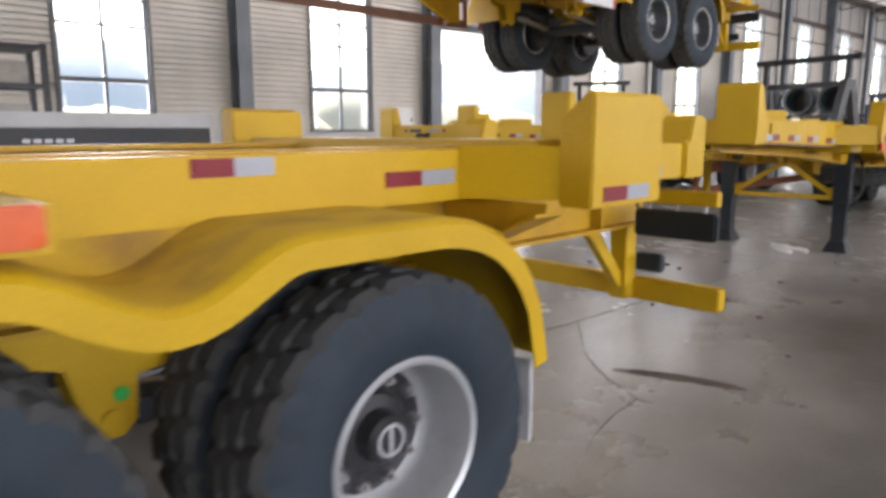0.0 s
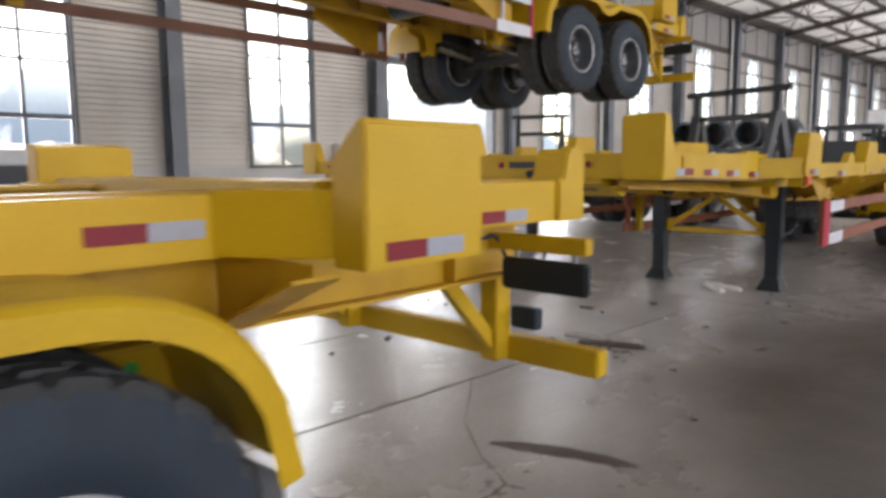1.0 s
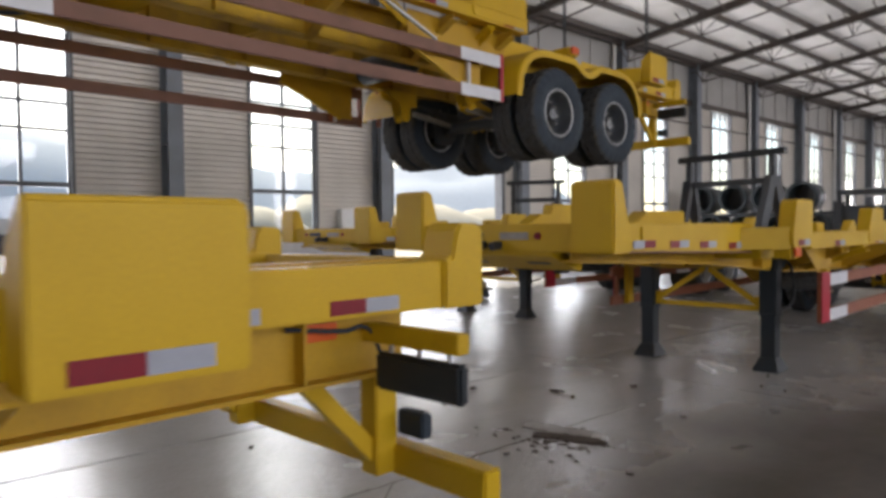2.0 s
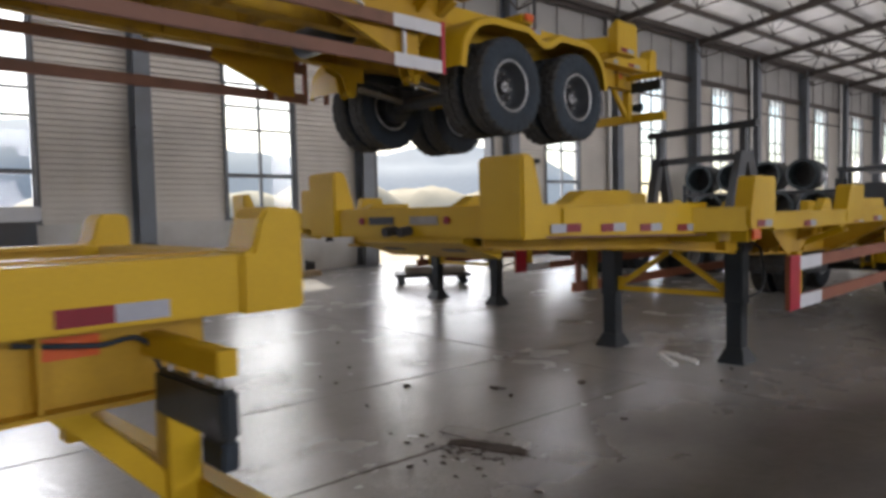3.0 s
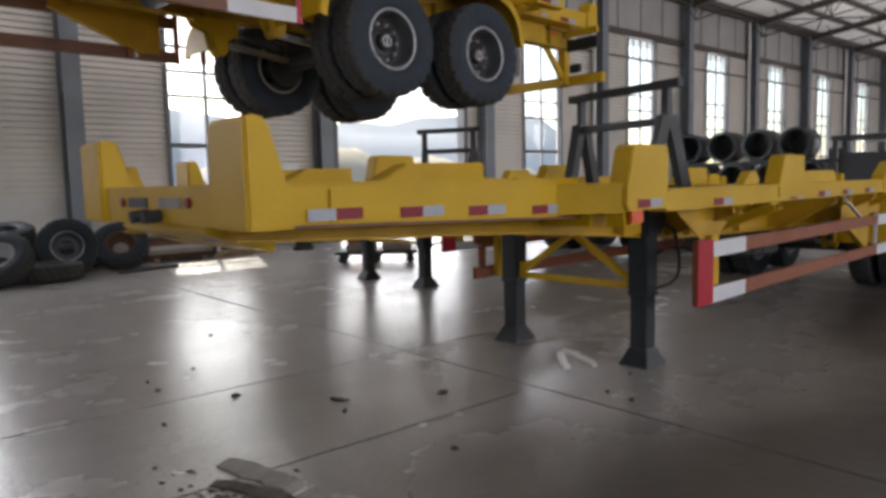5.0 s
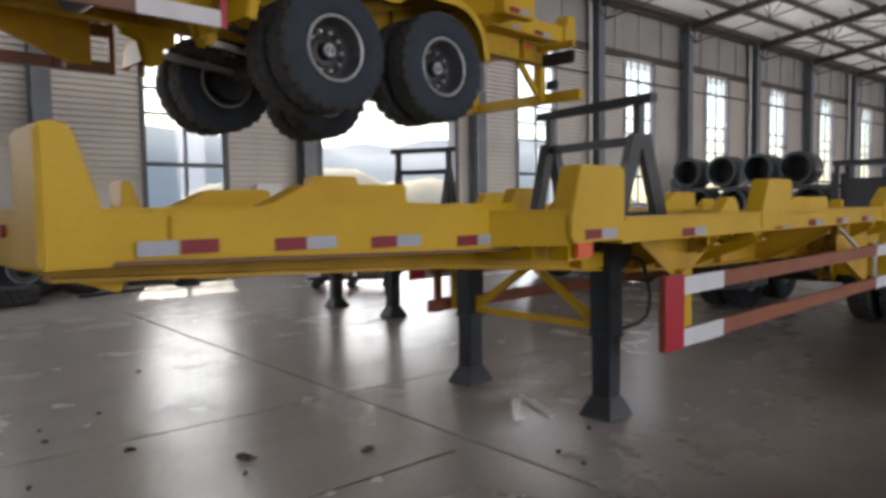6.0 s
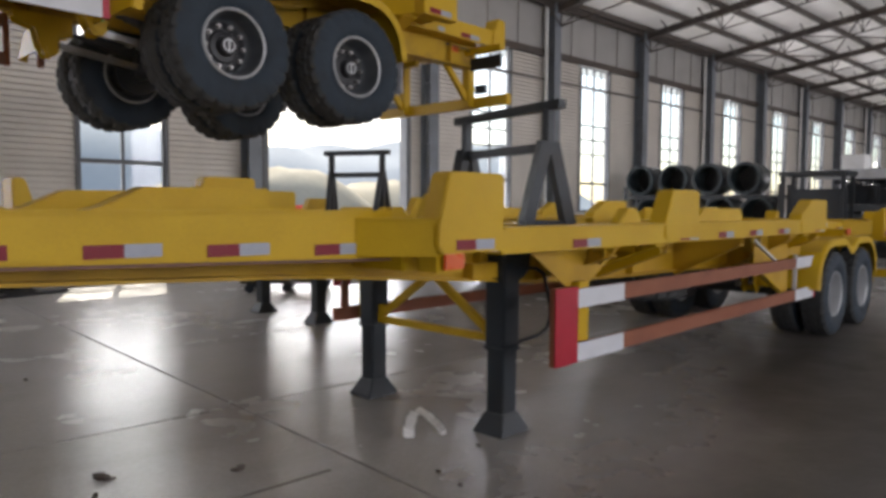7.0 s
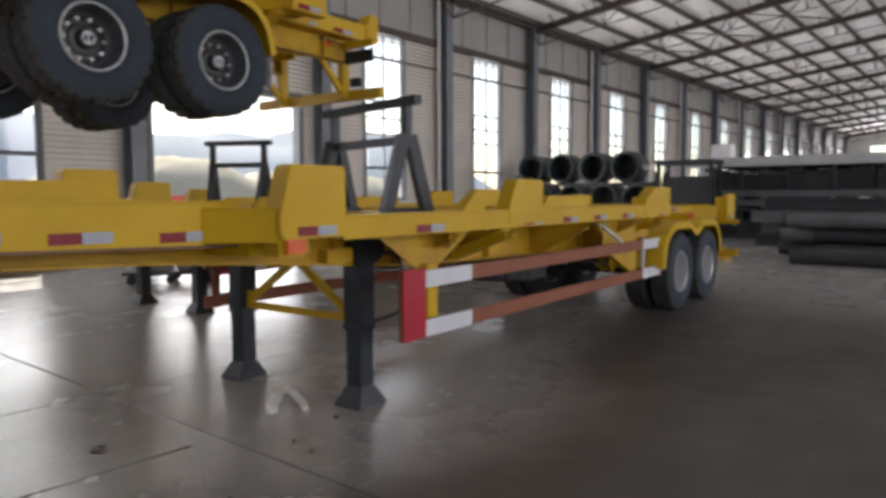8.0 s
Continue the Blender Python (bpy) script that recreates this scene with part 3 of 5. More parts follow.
# ---- wheels ----
def tyre_mesh():
    """A truck tyre, axis along y, outer face at +y; lugs on both shoulders."""
    bm = B()
    R, r, w = 0.500, 0.254, 0.145
    prof = [(r, -w * 0.72), (r + 0.02, -w * 0.86), (r + 0.09, -w), (R - 0.10, -w * 0.99), (R - 0.035, -w * 0.86), (R - 0.012, -w * 0.7),
            (R - 0.010, -0.052), (R - 0.024, -0.044), (R - 0.024, -0.034), (R - 0.008, -0.028), (R - 0.008, 0.028), (R - 0.024, 0.034),
            (R - 0.024, 0.044), (R - 0.010, 0.052), (R - 0.012, w * 0.7), (R - 0.035, w * 0.86), (R - 0.10, w * 0.99), (r + 0.09, w),
            (r + 0.02, w * 0.86), (r, w * 0.72)]
    rings = lathe(bm, prof, 192)
    for j, ring in enumerate(rings):
        for i, v in enumerate(ring):
            rad = math.hypot(v.co.x, v.co.z)
            cut = 0.0
            if 3 <= j <= 6:
                cut = 0.017 if (i + (j - 3)) % 8 < 2 else 0.0
            elif 13 <= j <= 16:
                cut = 0.017 if (i + 4 + (16 - j)) % 8 < 2 else 0.0
            elif 9 <= j <= 10:
                cut = 0.012 if (i + 1) % 8 < 2 else 0.0
            k = (rad - cut) / rad
            v.co.x, v.co.z = v.co.x * k, v.co.z * k
    me = mesh_of("tyre", bm, RUBBER, smooth=True)
    me.materials.append(TREAD)
    for p in me.polygons:
        if math.hypot(p.center.x, p.center.z) > R - 0.052:
            p.material_index, p.use_smooth = 1, False
    return me


def rim_mesh():
    """A deep-dished rim; its open side looks to +y."""
    bm = B()
    prof = [(0.258, 0.106), (0.263, 0.116), (0.254, 0.125), (0.240, 0.117), (0.230, 0.08), (0.222, -0.02), (0.210, -0.052), (0.190, -0.068),
            (0.135, -0.070), (0.135, -0.085), (0.215, -0.09), (0.242, 0.0), (0.250, 0.09)]
    lathe(bm, prof, 48)
    return mesh_of("rim", bm, RIM, smooth=True)


def hub_mesh():
    bm = B()
    lathe(bm, [(0.001, 0.028), (0.060, 0.028), (0.070, 0.018), (0.076, -0.035), (0.115, -0.042), (0.128, -0.060), (0.186, -0.062), (0.192, -0.066), (0.140, -0.09), (0.001, -0.09)], 40, closed=False)
    return mesh_of("hub", bm, HUB, smooth=True)


def nut_mesh():
    bm = B()
    tube(bm, (0, -0.062, 0), (0, -0.030, 0), 0.017, 6)
    tube(bm, (0, -0.030, 0), (0, -0.014, 0), 0.010, 8)
    return mesh_of("wheel_nut", bm, STEEL_BARE)


def badge_mesh():
    bm = B()
    lathe(bm, [(0.040, 0.029), (0.049, 0.029), (0.049, 0.034), (0.040, 0.034)], 28)
    bx(bm, -0.006, 0.006, 0.029, 0.033, -0.0405, 0.0405)
    return mesh_of("hub_badge", bm, RIM)


TYRE, RIM_ME, HUB_ME, BADGE, NUT = tyre_mesh(), rim_mesh(), hub_mesh(), badge_mesh(), nut_mesh()
RIM_DARK = RIM_ME.copy()
RIM_DARK.materials[0] = HUB


# ---- the skeletal trailer: x runs back from its nose, y to its left, z up from the ground ----
def trailer(m, label, group="skeletal container trailers"):
    t = thing("container_trailer", m, label, "trailer", group)
    P = lambda name, bm, mat=YELLOW, label="", bevel=0.0, smooth=False, parent=None: part(name, bm, mat, parent or t, label, bevel, smooth)
    both = (-1, 1)
    # long beams: web and two flanges following the lower edge
    low = [(0.3, 1.21), (2.1, 1.13), (3.2, 1.04), (3.97, 0.97), (5.1, 0.93), (8.2, 0.885), (12.45, 0.885)]
    for s in both:
        bm = B()
        y = 0.60 * s
        prism(bm, low + [(12.45, 1.29), (0.3, 1.29)], y - 0.008, y + 0.008)
        for (x0, z0), (x1, z1) in zip(low, low[1:]):
            prism(bm, [(x0, z0 - 0.016), (x1, z1 - 0.016), (x1, z1), (x0, z0)], y - 0.075, y + 0.075)
        prism(bm, [(0.3, 1.29), (12.45, 1.29), (12.45, 1.308), (0.3, 1.308)], y - 0.075, y + 0.075)
        x = 3.4
        while x < 12.3:
            z = next(z0 + (z1 - z0) * (x - x0) / (x1 - x0) for (x0, z0), (x1, z1) in zip(low, low[1:]) if x0 <= x <= x1)
            bx(bm, x, x + 0.012, y - 0.07, y + 0.07, z + 0.002, 1.288)
            x += 0.95
        P("main_beam", bm, YELLOW_WORN)
    # gooseneck: side plates, floor plate and cross members
    for s in both:
        bm = B()
        y0, y1 = sorted((0.93 * s, 0.90 * s))
        prism(bm, [(0.35, 1.275), (2.42, 1.215), (2.42, 1.435), (0.35, 1.435)], y0, y1)
        side = P("gooseneck_side", bm, YELLOW, "", 0.004)
        bm = B()
        ya, yb = sorted((0.94 * s, 0.80 * s))
        prism(bm, [(0.35, 1.436), (2.42, 1.436), (2.42, 1.448), (0.35, 1.448)], ya, yb)
        P("top_flange", bm, YELLOW, "", 0.003, parent=side)
        # brown puts the shade below the neck into the flange colour
        bm = B()
        prism(bm, [(0.35, 1.262), (2.42, 1.202), (2.42, 1.214), (0.35, 1.274)], ya, yb)
        P("bottom_flange", bm, PRIMER_SHADE, "flange under the neck, its shaded underside coloured brown", 0.003, parent=side)
        bm = B()
        ya, yb = sorted((0.945 * s, 0.931 * s))
        bx(bm, 0.60, 0.92, ya, yb, 1.275, 1.42)
        P("cover_plate", bm, YELLOW, "", 0.003)
        bm = B()
        prism(bm, [(2.20, 0.902 * s), (2.44, 1.20 * s), (2.44, 1.235 * s), (2.20, 0.934 * s)], 1.232, 1.40, "z")
        P("flare_plate", bm, YELLOW, "", 0.003)
        bm = B()
        prism(bm, [(2.20, 0.62 * s), (2.44, 0.62 * s), (2.44, 1.24 * s), (2.20, 0.936 * s)], 1.402, 1.412, "z")
        P("flare_top", bm, YELLOW)
    bm = B()
    bx(bm, 0.36, 2.4, -0.9, 0.9, 1.309, 1.316)
    P("floor_plate", bm, YELLOW_WORN)
    for x in (0.7, 1.3, 1.9, 2.25):
        bm = B()
        bx(bm, x, x + 0.08, -0.899, 0.899, 1.318, 1.40)
        P("cross_member", bm, YELLOW_WORN)
    bm = B()
    bx(bm, 0.75, 1.35, -0.36, 0.36, 1.20, 1.211)
    tube(bm, (1.05, 0, 1.20), (1.05, 0, 1.09), 0.045, 16)
    tube(bm, (1.05, 0, 1.09), (1.05, 0, 1.07), 0.06, 16)
    P("king_pin", bm, STEEL_DARK, "dark steel coupling plate with king pin")
    # nose beam and its two horns
    bm = B()
    bx(bm, 0.22, 0.36, -0.95, 0.95, 1.265, 1.45)
    P("nose_beam", bm, YELLOW, "", 0.008)
    for s in both:
        bm = B()
        ya, yb = sorted((0.985 * s, 0.67 * s))
        prism(bm, [(0.19, 1.26), (0.41, 1.26), (0.41, 1.37), (0.375, 1.45), (0.295, 1.70), (0.24, 1.715), (0.19, 1.70)], ya, yb)
        P("front_horn", bm, YELLOW, "", 0.012)
        bm = B()
        tube(bm, (0.205, 0.40 * s, 1.37), (0.22, 0.40 * s, 1.37), 0.024, 14)
        P("nose_lamp", bm, TAPE_RED, "small red round lamp")
        bm = B()
        bx(bm, 0.21, 0.22, s * 0.20 - 0.12, s * 0.20 + 0.12, 1.345, 1.395)
        P("nose_plate", bm, GREY_BOARD if s < 0 else STEEL_DARK, "small plate on the nose beam")
    for y in (-0.07, 0.07):
        bm = B()
        tube(bm, (0.13, y, 1.30), (0.22, y, 1.31), 0.03, 12)
        P("air_coupling", bm, HUB, "black air line coupling")
    # bolsters with container guides: x0, x1, guide top, guide shape
    for x0, x1, top, name in ((2.40, 2.91, 1.645, "bolster"), (4.68, 5.22, 1.60, "bolster"), (7.74, 8.40, 1.565, "bolster"), (10.96, 11.42, 1.497, "rear_bolster")):
        bm = B()
        bx(bm, x0 + 0.04, x1 - 0.04, -1.0, 1.0, 1.15, 1.33)
        P(name, bm, YELLOW, "", 0.006)
        for s in both:
            if x0 < 3:
                top = 1.635 if s < 0 else 1.675
            bm = B()
            ya, yb = sorted((1.255 * s, (1.03 if name == "rear_bolster" else 1.13) * s))
            bot = 1.105 if name == "rear_bolster" else 1.245
            if name == "rear_bolster":
                sections = []
                for x, cut in ((x0, 0.0), (x1 - 0.025, 0.0), (x1, 0.016)):
                    sections.append([bm.verts.new((x, y * s, z)) for y, z in ((1.255, bot), (1.255, top - 0.012 - cut), (1.235, top - cut), (1.12, top - (0.10 if s < 0 else 0.02) - cut * 0.4), (1.12, bot))])
                bm.faces.new(sections[0])
                bm.faces.new(sections[2][::-1])
                for a, b in zip(sections, sections[1:]):
                    for i in range(5):
                        bm.faces.new((a[i], a[(i + 1) % 5], b[(i + 1) % 5], b[i]))
            else:
                e = 0.03 if x0 < 3 else 0.0 if x0 < 6 else -0.16
                prism(bm, [(x0 + e, bot + 0.03), (x0 + e + 0.03, bot), (x1, bot), (x1, top - 0.02), (x1 - 0.02, top), (x0 + 0.13, top), (x0 + 0.10, top - 0.02), (x0 + e + 0.015, 1.42), (x0 + e, 1.38)], ya, yb)
            P("container_guide", bm, YELLOW, "", 0.007)
    for s in both:
        bm = B()
        ya, yb = sorted((0.43 * s, 0.57 * s))
        xe = 1.73 if s > 0 else 1.97
        prism(bm, [(1.08, 1.317), (1.08, 1.43), (1.20, 1.46), (1.38, 1.545), (xe, 1.55), (xe, 1.46), (xe + 0.25, 1.45), (xe + 0.25, 1.317)], ya, yb)
        P("gooseneck_rib", bm, YELLOW, "", 0.008)
    bm = B()
    prism(bm, [(0.24, 1.264), (0.24, 1.235), (0.56, 1.125), (0.58, 1.125), (0.60, 1.20), (0.30, 1.264)], -0.50, 0.50)
    P("front_apron", bm, YELLOW, "", 0.006)
    # black plates paint the dark of slots; the apron itself is uncut
    for y in (-0.28, 0.28):
        bm = B()
        beam(bm, (0.39, y - 0.09, 1.183), (0.39, y + 0.09, 1.183), 0.05, 0.006, (0.33, 0, 0.94))
        P("apron_slot", bm, HUB, "dark oblong plate standing for a slot's unlit opening")
    # low guide plates between the bolsters
    for x0, x1, top in ((4.16, 4.44, 1.47), (5.32, 6.22, 1.47)):
        for s in both:
            bm = B()
            ya, yb = sorted((1.19 * s, 1.12 * s))
            prism(bm, [(x0, 1.366), (x1, 1.366), (x1, top - 0.06), (x1 - 0.05, top), (x0 + 0.12, top), (x0, top - 0.1)], ya, yb)
            P("guide_plate", bm, YELLOW, "", 0.008)
    # side rails, outriggers and gussets
    for s in both:
        bm = B()
        prism(bm, [(1.262 * s, 1.364), (1.08 * s, 1.364), (1.08 * s, 1.349), (1.232 * s, 1.349), (1.232 * s, 1.235), (1.12 * s, 1.235), (1.12 * s, 1.224),
                   (1.245 * s, 1.224), (1.245 * s, 1.349), (1.262 * s, 1.349)], 2.9, 8.42, "x")
        P("side_rail", bm, YELLOW, "", 0.003)
        for x in (4.05, 4.8, 6.15, 7.35, 8.2):
            bm = B()
            z = 0.98 if x < 4.5 else 0.94 if x < 6 else 0.88
            prism(bm, [(1.22 * s, 1.22), (0.61 * s, 1.22), (0.61 * s, z), (0.66 * s, z), (1.22 * s, 1.18)], x - 0.005, x + 0.005, "x")
            beam(bm, (x, 0.64 * s, z - 0.005), (x, 1.22 * s, 1.165), 0.09, 0.012)
            P("outrigger", bm, YELLOW_WORN)
        for x0, x1 in ((3.98, 4.72), (6.45, 7.92)):
            bm = B()
            beam(bm, (x0, 1.20 * s, 1.222), (x1, 0.63 * s, 1.0 if x0 < 5 else 0.93), 0.13, 0.014)
            beam(bm, (x0, 1.20 * s, 1.19), (x1, 0.63 * s, 0.97 if x0 < 5 else 0.90), 0.014, 0.07)
            P("diagonal_brace", bm, YELLOW)
            bm = B()
            beam(bm, (x1 - 0.02, 1.21 * s, 1.21), (x1 + 0.04, 0.63 * s, 1.0 if x0 < 5 else 0.93), 0.12, 0.014)
            beam(bm, (x1 - 0.02, 1.21 * s, 1.18), (x1 + 0.04, 0.63 * s, 0.97 if x0 < 5 else 0.90), 0.014, 0.07)
            P("cross_brace", bm, YELLOW)
    for x in (3.4, 4.3, 6.1, 7.0, 7.6, 8.7, 9.5, 10.4):
        bm = B()
        bx(bm, x, x + 0.07, -0.59, 0.59, 1.08, 1.26)
        P("cross_member", bm, YELLOW_WORN)
    # tail behind the rear bolster
    for s in both:
        bm = B()
        ya, yb = sorted((0.81 * s, 0.62 * s))
        bx(bm, 8.43, 12.66, ya, yb, 1.12, 1.30)
        P("tail_rail", bm, YELLOW, "", 0.006)
        bm = B()
        prism(bm, [(1.12 * s, 1.118), (1.12 * s, 1.08), (0.63 * s, 0.86), (0.63 * s, 1.118)], 10.895, 10.907, "x")
        beam(bm, (10.90, 0.64 * s, 0.865), (10.90, 1.13 * s, 1.082), 0.16, 0.012)
        P("rear_gusset", bm, YELLOW_WORN)
        bm = B()
        prism(bm, [(10.79, 0.812 * s), (10.962, 1.125 * s), (10.962, 1.09 * s), (10.79, 0.78 * s)], 1.125, 1.312, "z")
        P("flare_plate", bm, YELLOW, "", 0.003)
        bm = B()
        ya, yb = sorted((1.03 * s, 0.80 * s))
        bx(bm, 11.05, 11.34, ya, yb, 1.16, 1.30)
        P("guide_bracket", bm, YELLOW, "", 0.006)
        bm = B()
        ya, yb = sorted((0.83 * s, 0.65 * s))
        prism(bm, [(12.48, 1.115), (12.70, 1.115), (12.70, 1.415), (12.68, 1.44), (12.57, 1.445), (12.545, 1.41), (12.52, 1.31), (12.48, 1.305)], ya, yb)
        P("tail_horn", bm, YELLOW, "", 0.01)
    bm = B()
    bx(bm, 12.50, 12.68, -0.5, 0.5, 1.12, 1.30)
    P("tail_beam", bm, YELLOW, "", 0.006)
    # rear underrun bar with posts and braces
    bar = B()
    bx(bar, 12.42, 12.51, -1.075, 1.075, 0.44, 0.56)
    P("underrun_bar", bar, YELLOW, "", 0.008)
    for s in both:
        bm = B()
        y = 0.54 * s
        bx(bm, 12.33, 12.44, y - 0.05, y + 0.05, 0.45, 1.12)
        P("bar_post", bm, YELLOW, "", 0.006)
        bm = B()
        beam(bm, (12.00, y, 0.90), (12.35, y, 0.53), 0.07, 0.05, (0, 1, 0))
        P("bar_brace", bm, YELLOW, "", 0.004)
        bm = B()
        ya, yb = sorted((1.11 * s, 0.20 * s))
        bx(bm, 12.25, 12.31, ya, yb, 1.0, 1.07)
        lamp_bar = P("lamp_bracket", bm, YELLOW, "", 0.004)
        bm = B()
        ya, yb = sorted((1.11 * s, 0.67 * s))
        bx(bm, 12.26, 12.31, ya, yb, 0.825, 0.965)
        P("tail_lamp", bm, LEG, "black rectangular tail lamp cluster", 0.012, parent=lamp_bar)
        for y in (0.74, 0.89, 1.04):
            bm = B()
            tube(bm, (12.285, y * s, 0.964), (12.285, y * s, 1.002), 0.010, 8)
            P("lamp_bolt", bm, STEEL_BARE, "", parent=lamp_bar)
        bm = B()
        y = 0.66 * s
        bx(bm, 12.44, 12.50, y - 0.075, y + 0.075, 0.60, 0.70)
        P("rubber_buffer", bm, RUBBER, "black rubber buffer", 0.008, True)
    cable = bpy.data.curves.new("lamp_cable", "CURVE")
    cable.dimensions, cable.bevel_depth, cable.bevel_resolution = "3D", 0.008, 2
    sp = cable.splines.new("BEZIER")
    sp.bezier_points.add(3)
    for bp, co in zip(sp.bezier_points, ((11.9, -0.63, 1.08), (12.1, -0.69, 1.06), (12.24, -0.66, 1.05), (12.28, -0.69, 0.95))):
        bp.co, bp.handle_left_type, bp.handle_right_type = co, "AUTO", "AUTO"
    cable.materials.append(RUBBER)
    ob = new("lamp_cable", cable)
    ob.parent = t
    # landing legs
    for s in both:
        y = 0.645 * s
        bm = B()
        bx(bm, 3.57, 3.73, y - 0.08, y + 0.08, 0.56, 1.22)
        bx(bm, 3.562, 3.738, y - 0.088, y + 0.088, 0.54, 0.57)
        leg = P("landing_leg", bm, LEG, "dark painted landing leg", 0.008)
        bm = B()
        bx(bm, 3.58, 3.72, y - 0.070, y + 0.070, 0.13, 0.56)
        P("inner_leg", bm, LEG, "", 0.006, parent=leg)
        bm = B()
        prism(bm, [(3.54, 1.00), (3.74, 1.00), (3.82, 1.06), (3.83, 1.20), (3.79, 1.265), (3.54, 1.265)], y - 0.10, y + 0.10)
        P("gearbox", bm, LEG, "", 0.014, parent=leg)
        bm = B()
        v0 = [bm.verts.new((3.65 + a * 0.145, y + b * 0.125, 0.0)) for a, b in ((-1, -1), (1, -1), (1, 1), (-1, 1))]
        v1 = [bm.verts.new((3.65 + a * 0.138, y + b * 0.118, 0.025)) for a, b in ((-1, -1), (1, -1), (1, 1), (-1, 1))]
        v2 = [bm.verts.new((3.65 + a * 0.074, y + b * 0.076, 0.135)) for a, b in ((-1, -1), (1, -1), (1, 1), (-1, 1))]
        bm.faces.new(v0[::-1])
        bm.faces.new(v2)
        for lo_, hi_ in ((v0, v1), (v1, v2)):
            for i in range(4):
                bm.faces.new((lo_[i], lo_[(i + 1) % 4], hi_[(i + 1) % 4], hi_[i]))
        P("foot", bm, LEG, "", 0.006, parent=leg)
        bm = B()
        bx(bm, 3.30, 3.56, y - 0.05, y + 0.05, 1.02, 1.12)
        P("leg_bracket", bm, YELLOW_WORN, "", 0.004)
    bm = B()
    beam(bm, (3.65, -0.58, 0.605), (3.65, 0.58, 0.605), 0.05, 0.05)
    for s in both:
        beam(bm, (3.65, s * 0.56, 0.63), (3.65, s * 0.03, 0.98), 0.05, 0.05, (1, 0, 0))
        beam(bm, (3.65, s * 0.03, 0.98), (4.35, s * 0.35, 1.10), 0.04, 0.04)
        bx(bm, 3.63, 3.67, s * 0.57 - 0.07, s * 0.57 + 0.07, 0.58, 0.72)
    P("leg_brace", bm, YELLOW, "yellow V-shaped brace between the legs", 0.003)
    crank = bpy.data.curves.new("crank_handle", "CURVE")
    crank.dimensions, crank.bevel_depth, crank.bevel_resolution = "3D", 0.014, 3
    sp = crank.splines.new("POLY")
    pts = ((3.74, -0.66, 1.07), (3.93, -0.70, 1.06), (4.00, -0.72, 1.02), (4.08, -0.72, 0.80), (4.08, -0.72, 0.71), (4.04, -0.72, 0.64), (3.94, -0.72, 0.605), (3.74, -0.69, 0.58))
    sp.points.add(len(pts) - 1)
    for q, co in zip(sp.points, pts):
        q.co = (*co, 1)
    crank.materials.append(LEG)
    ob = tagged(new("crank_handle", crank), "bent dark crank rod of the landing legs")
    ob.parent = t
    # side guards
    for s in both:
        y = 1.12 * s
        for z in (0.575, 0.91):
            bm = B()
            bx(bm, 3.62, 8.42, y - 0.02, y + 0.02, z - 0.054, z + 0.054)
            P("guard_bar", bm, PRIMER, "red-brown primed guard bar", 0.006)
            for x0, x1 in ((3.775, 4.33), (7.83, 8.42)):
                bm = B()
                ya, yb = sorted((y + s * 0.021, y + s * 0.025))
                bx(bm, x0, x1, ya, yb, z - 0.058, z + 0.058)
                P("guard_tag", bm, PLATE_WHITE, "white reflective guard tag")
        for x0, x1 in ((3.53 if s < 0 else 3.71, 3.77), (8.405, 8.45)):
            bm = B()
            bx(bm, x0, x1, y - 0.018, y + 0.018, 0.515, 0.985)
            end_bar = P("guard_end", bm, PRIMER, "", 0.005)
            bm = B()
            ya, yb = sorted((y + s * 0.021, y + s * 0.027))
            bx(bm, x0, x1, ya, yb, 0.515, 0.985)
            P("red_face", bm, PLATE_RED, "red reflective end face", parent=end_bar)
        bm = B()
        ya, yb = sorted((y - s * 0.03, y - s * 0.085))
        bx(bm, 3.86, 3.98, ya, yb, 0.53, 1.0)
        P("guard_hanger", bm, YELLOW, "", 0.004)
        ya, yb = sorted((y - s * 0.09, y - s * 0.098))
        bm = B()
        prism(bm, [(3.40, 1.222), (4.50, 1.222), (4.02, 0.95), (3.84, 0.95)], ya, yb)
        P("hanger_gusset", bm, YELLOW_WORN)
        bm = B()
        prism(bm, [(6.95, 1.222), (6.95, 0.90), (7.76, 0.57), (7.92, 0.57), (7.92, 0.98), (8.30, 0.98), (8.30, 1.222)], ya, yb)
        gusset = P("hanger_gusset", bm, YELLOW_WORN)
        bm = B()
        beam(bm, (6.95, y - s * 0.07, 0.895), (7.76, y - s * 0.07, 0.565), 0.06, 0.012, (0, 0, 1))
        P("gusset_flange", bm, YELLOW, "", parent=gusset)
        bm = B()
        ya, yb = sorted((y - s * 0.03, y - s * 0.06))
        bx(bm, 7.99, 8.02, ya, yb, 0.53, 0.99)
        P("guard_post", bm, PLATE_WHITE, "thin pale post between the guard bars")
        bm = B()
        beam(bm, (6.5, y + s * 0.06, 1.20), (7.2, y + s * 0.02, 0.97), 0.02, 0.03, (0, 1, 0))
        P("guard_stay", bm, PLATE_WHITE, "pale diagonal stay")
    # spare wheel and air tank below the frame
    spare = piece("spare_tyre", TYRE, t, pose(6.62, 0.0, 0.72, 90, 0, 0))
    tagged(spare, "black spare tyre carried flat below the frame")
    piece("rim", RIM_ME, spare)
    bm = B()
    beam(bm, (6.62, -0.59, 0.93), (6.62, 0.59, 0.93), 0.08, 0.06)
    tube(bm, (6.62, 0.0, 0.93), (6.62, 0.0, 0.70), 0.02, 8)
    P("spare_carrier", bm, STEEL_DARK)
    bm = B()
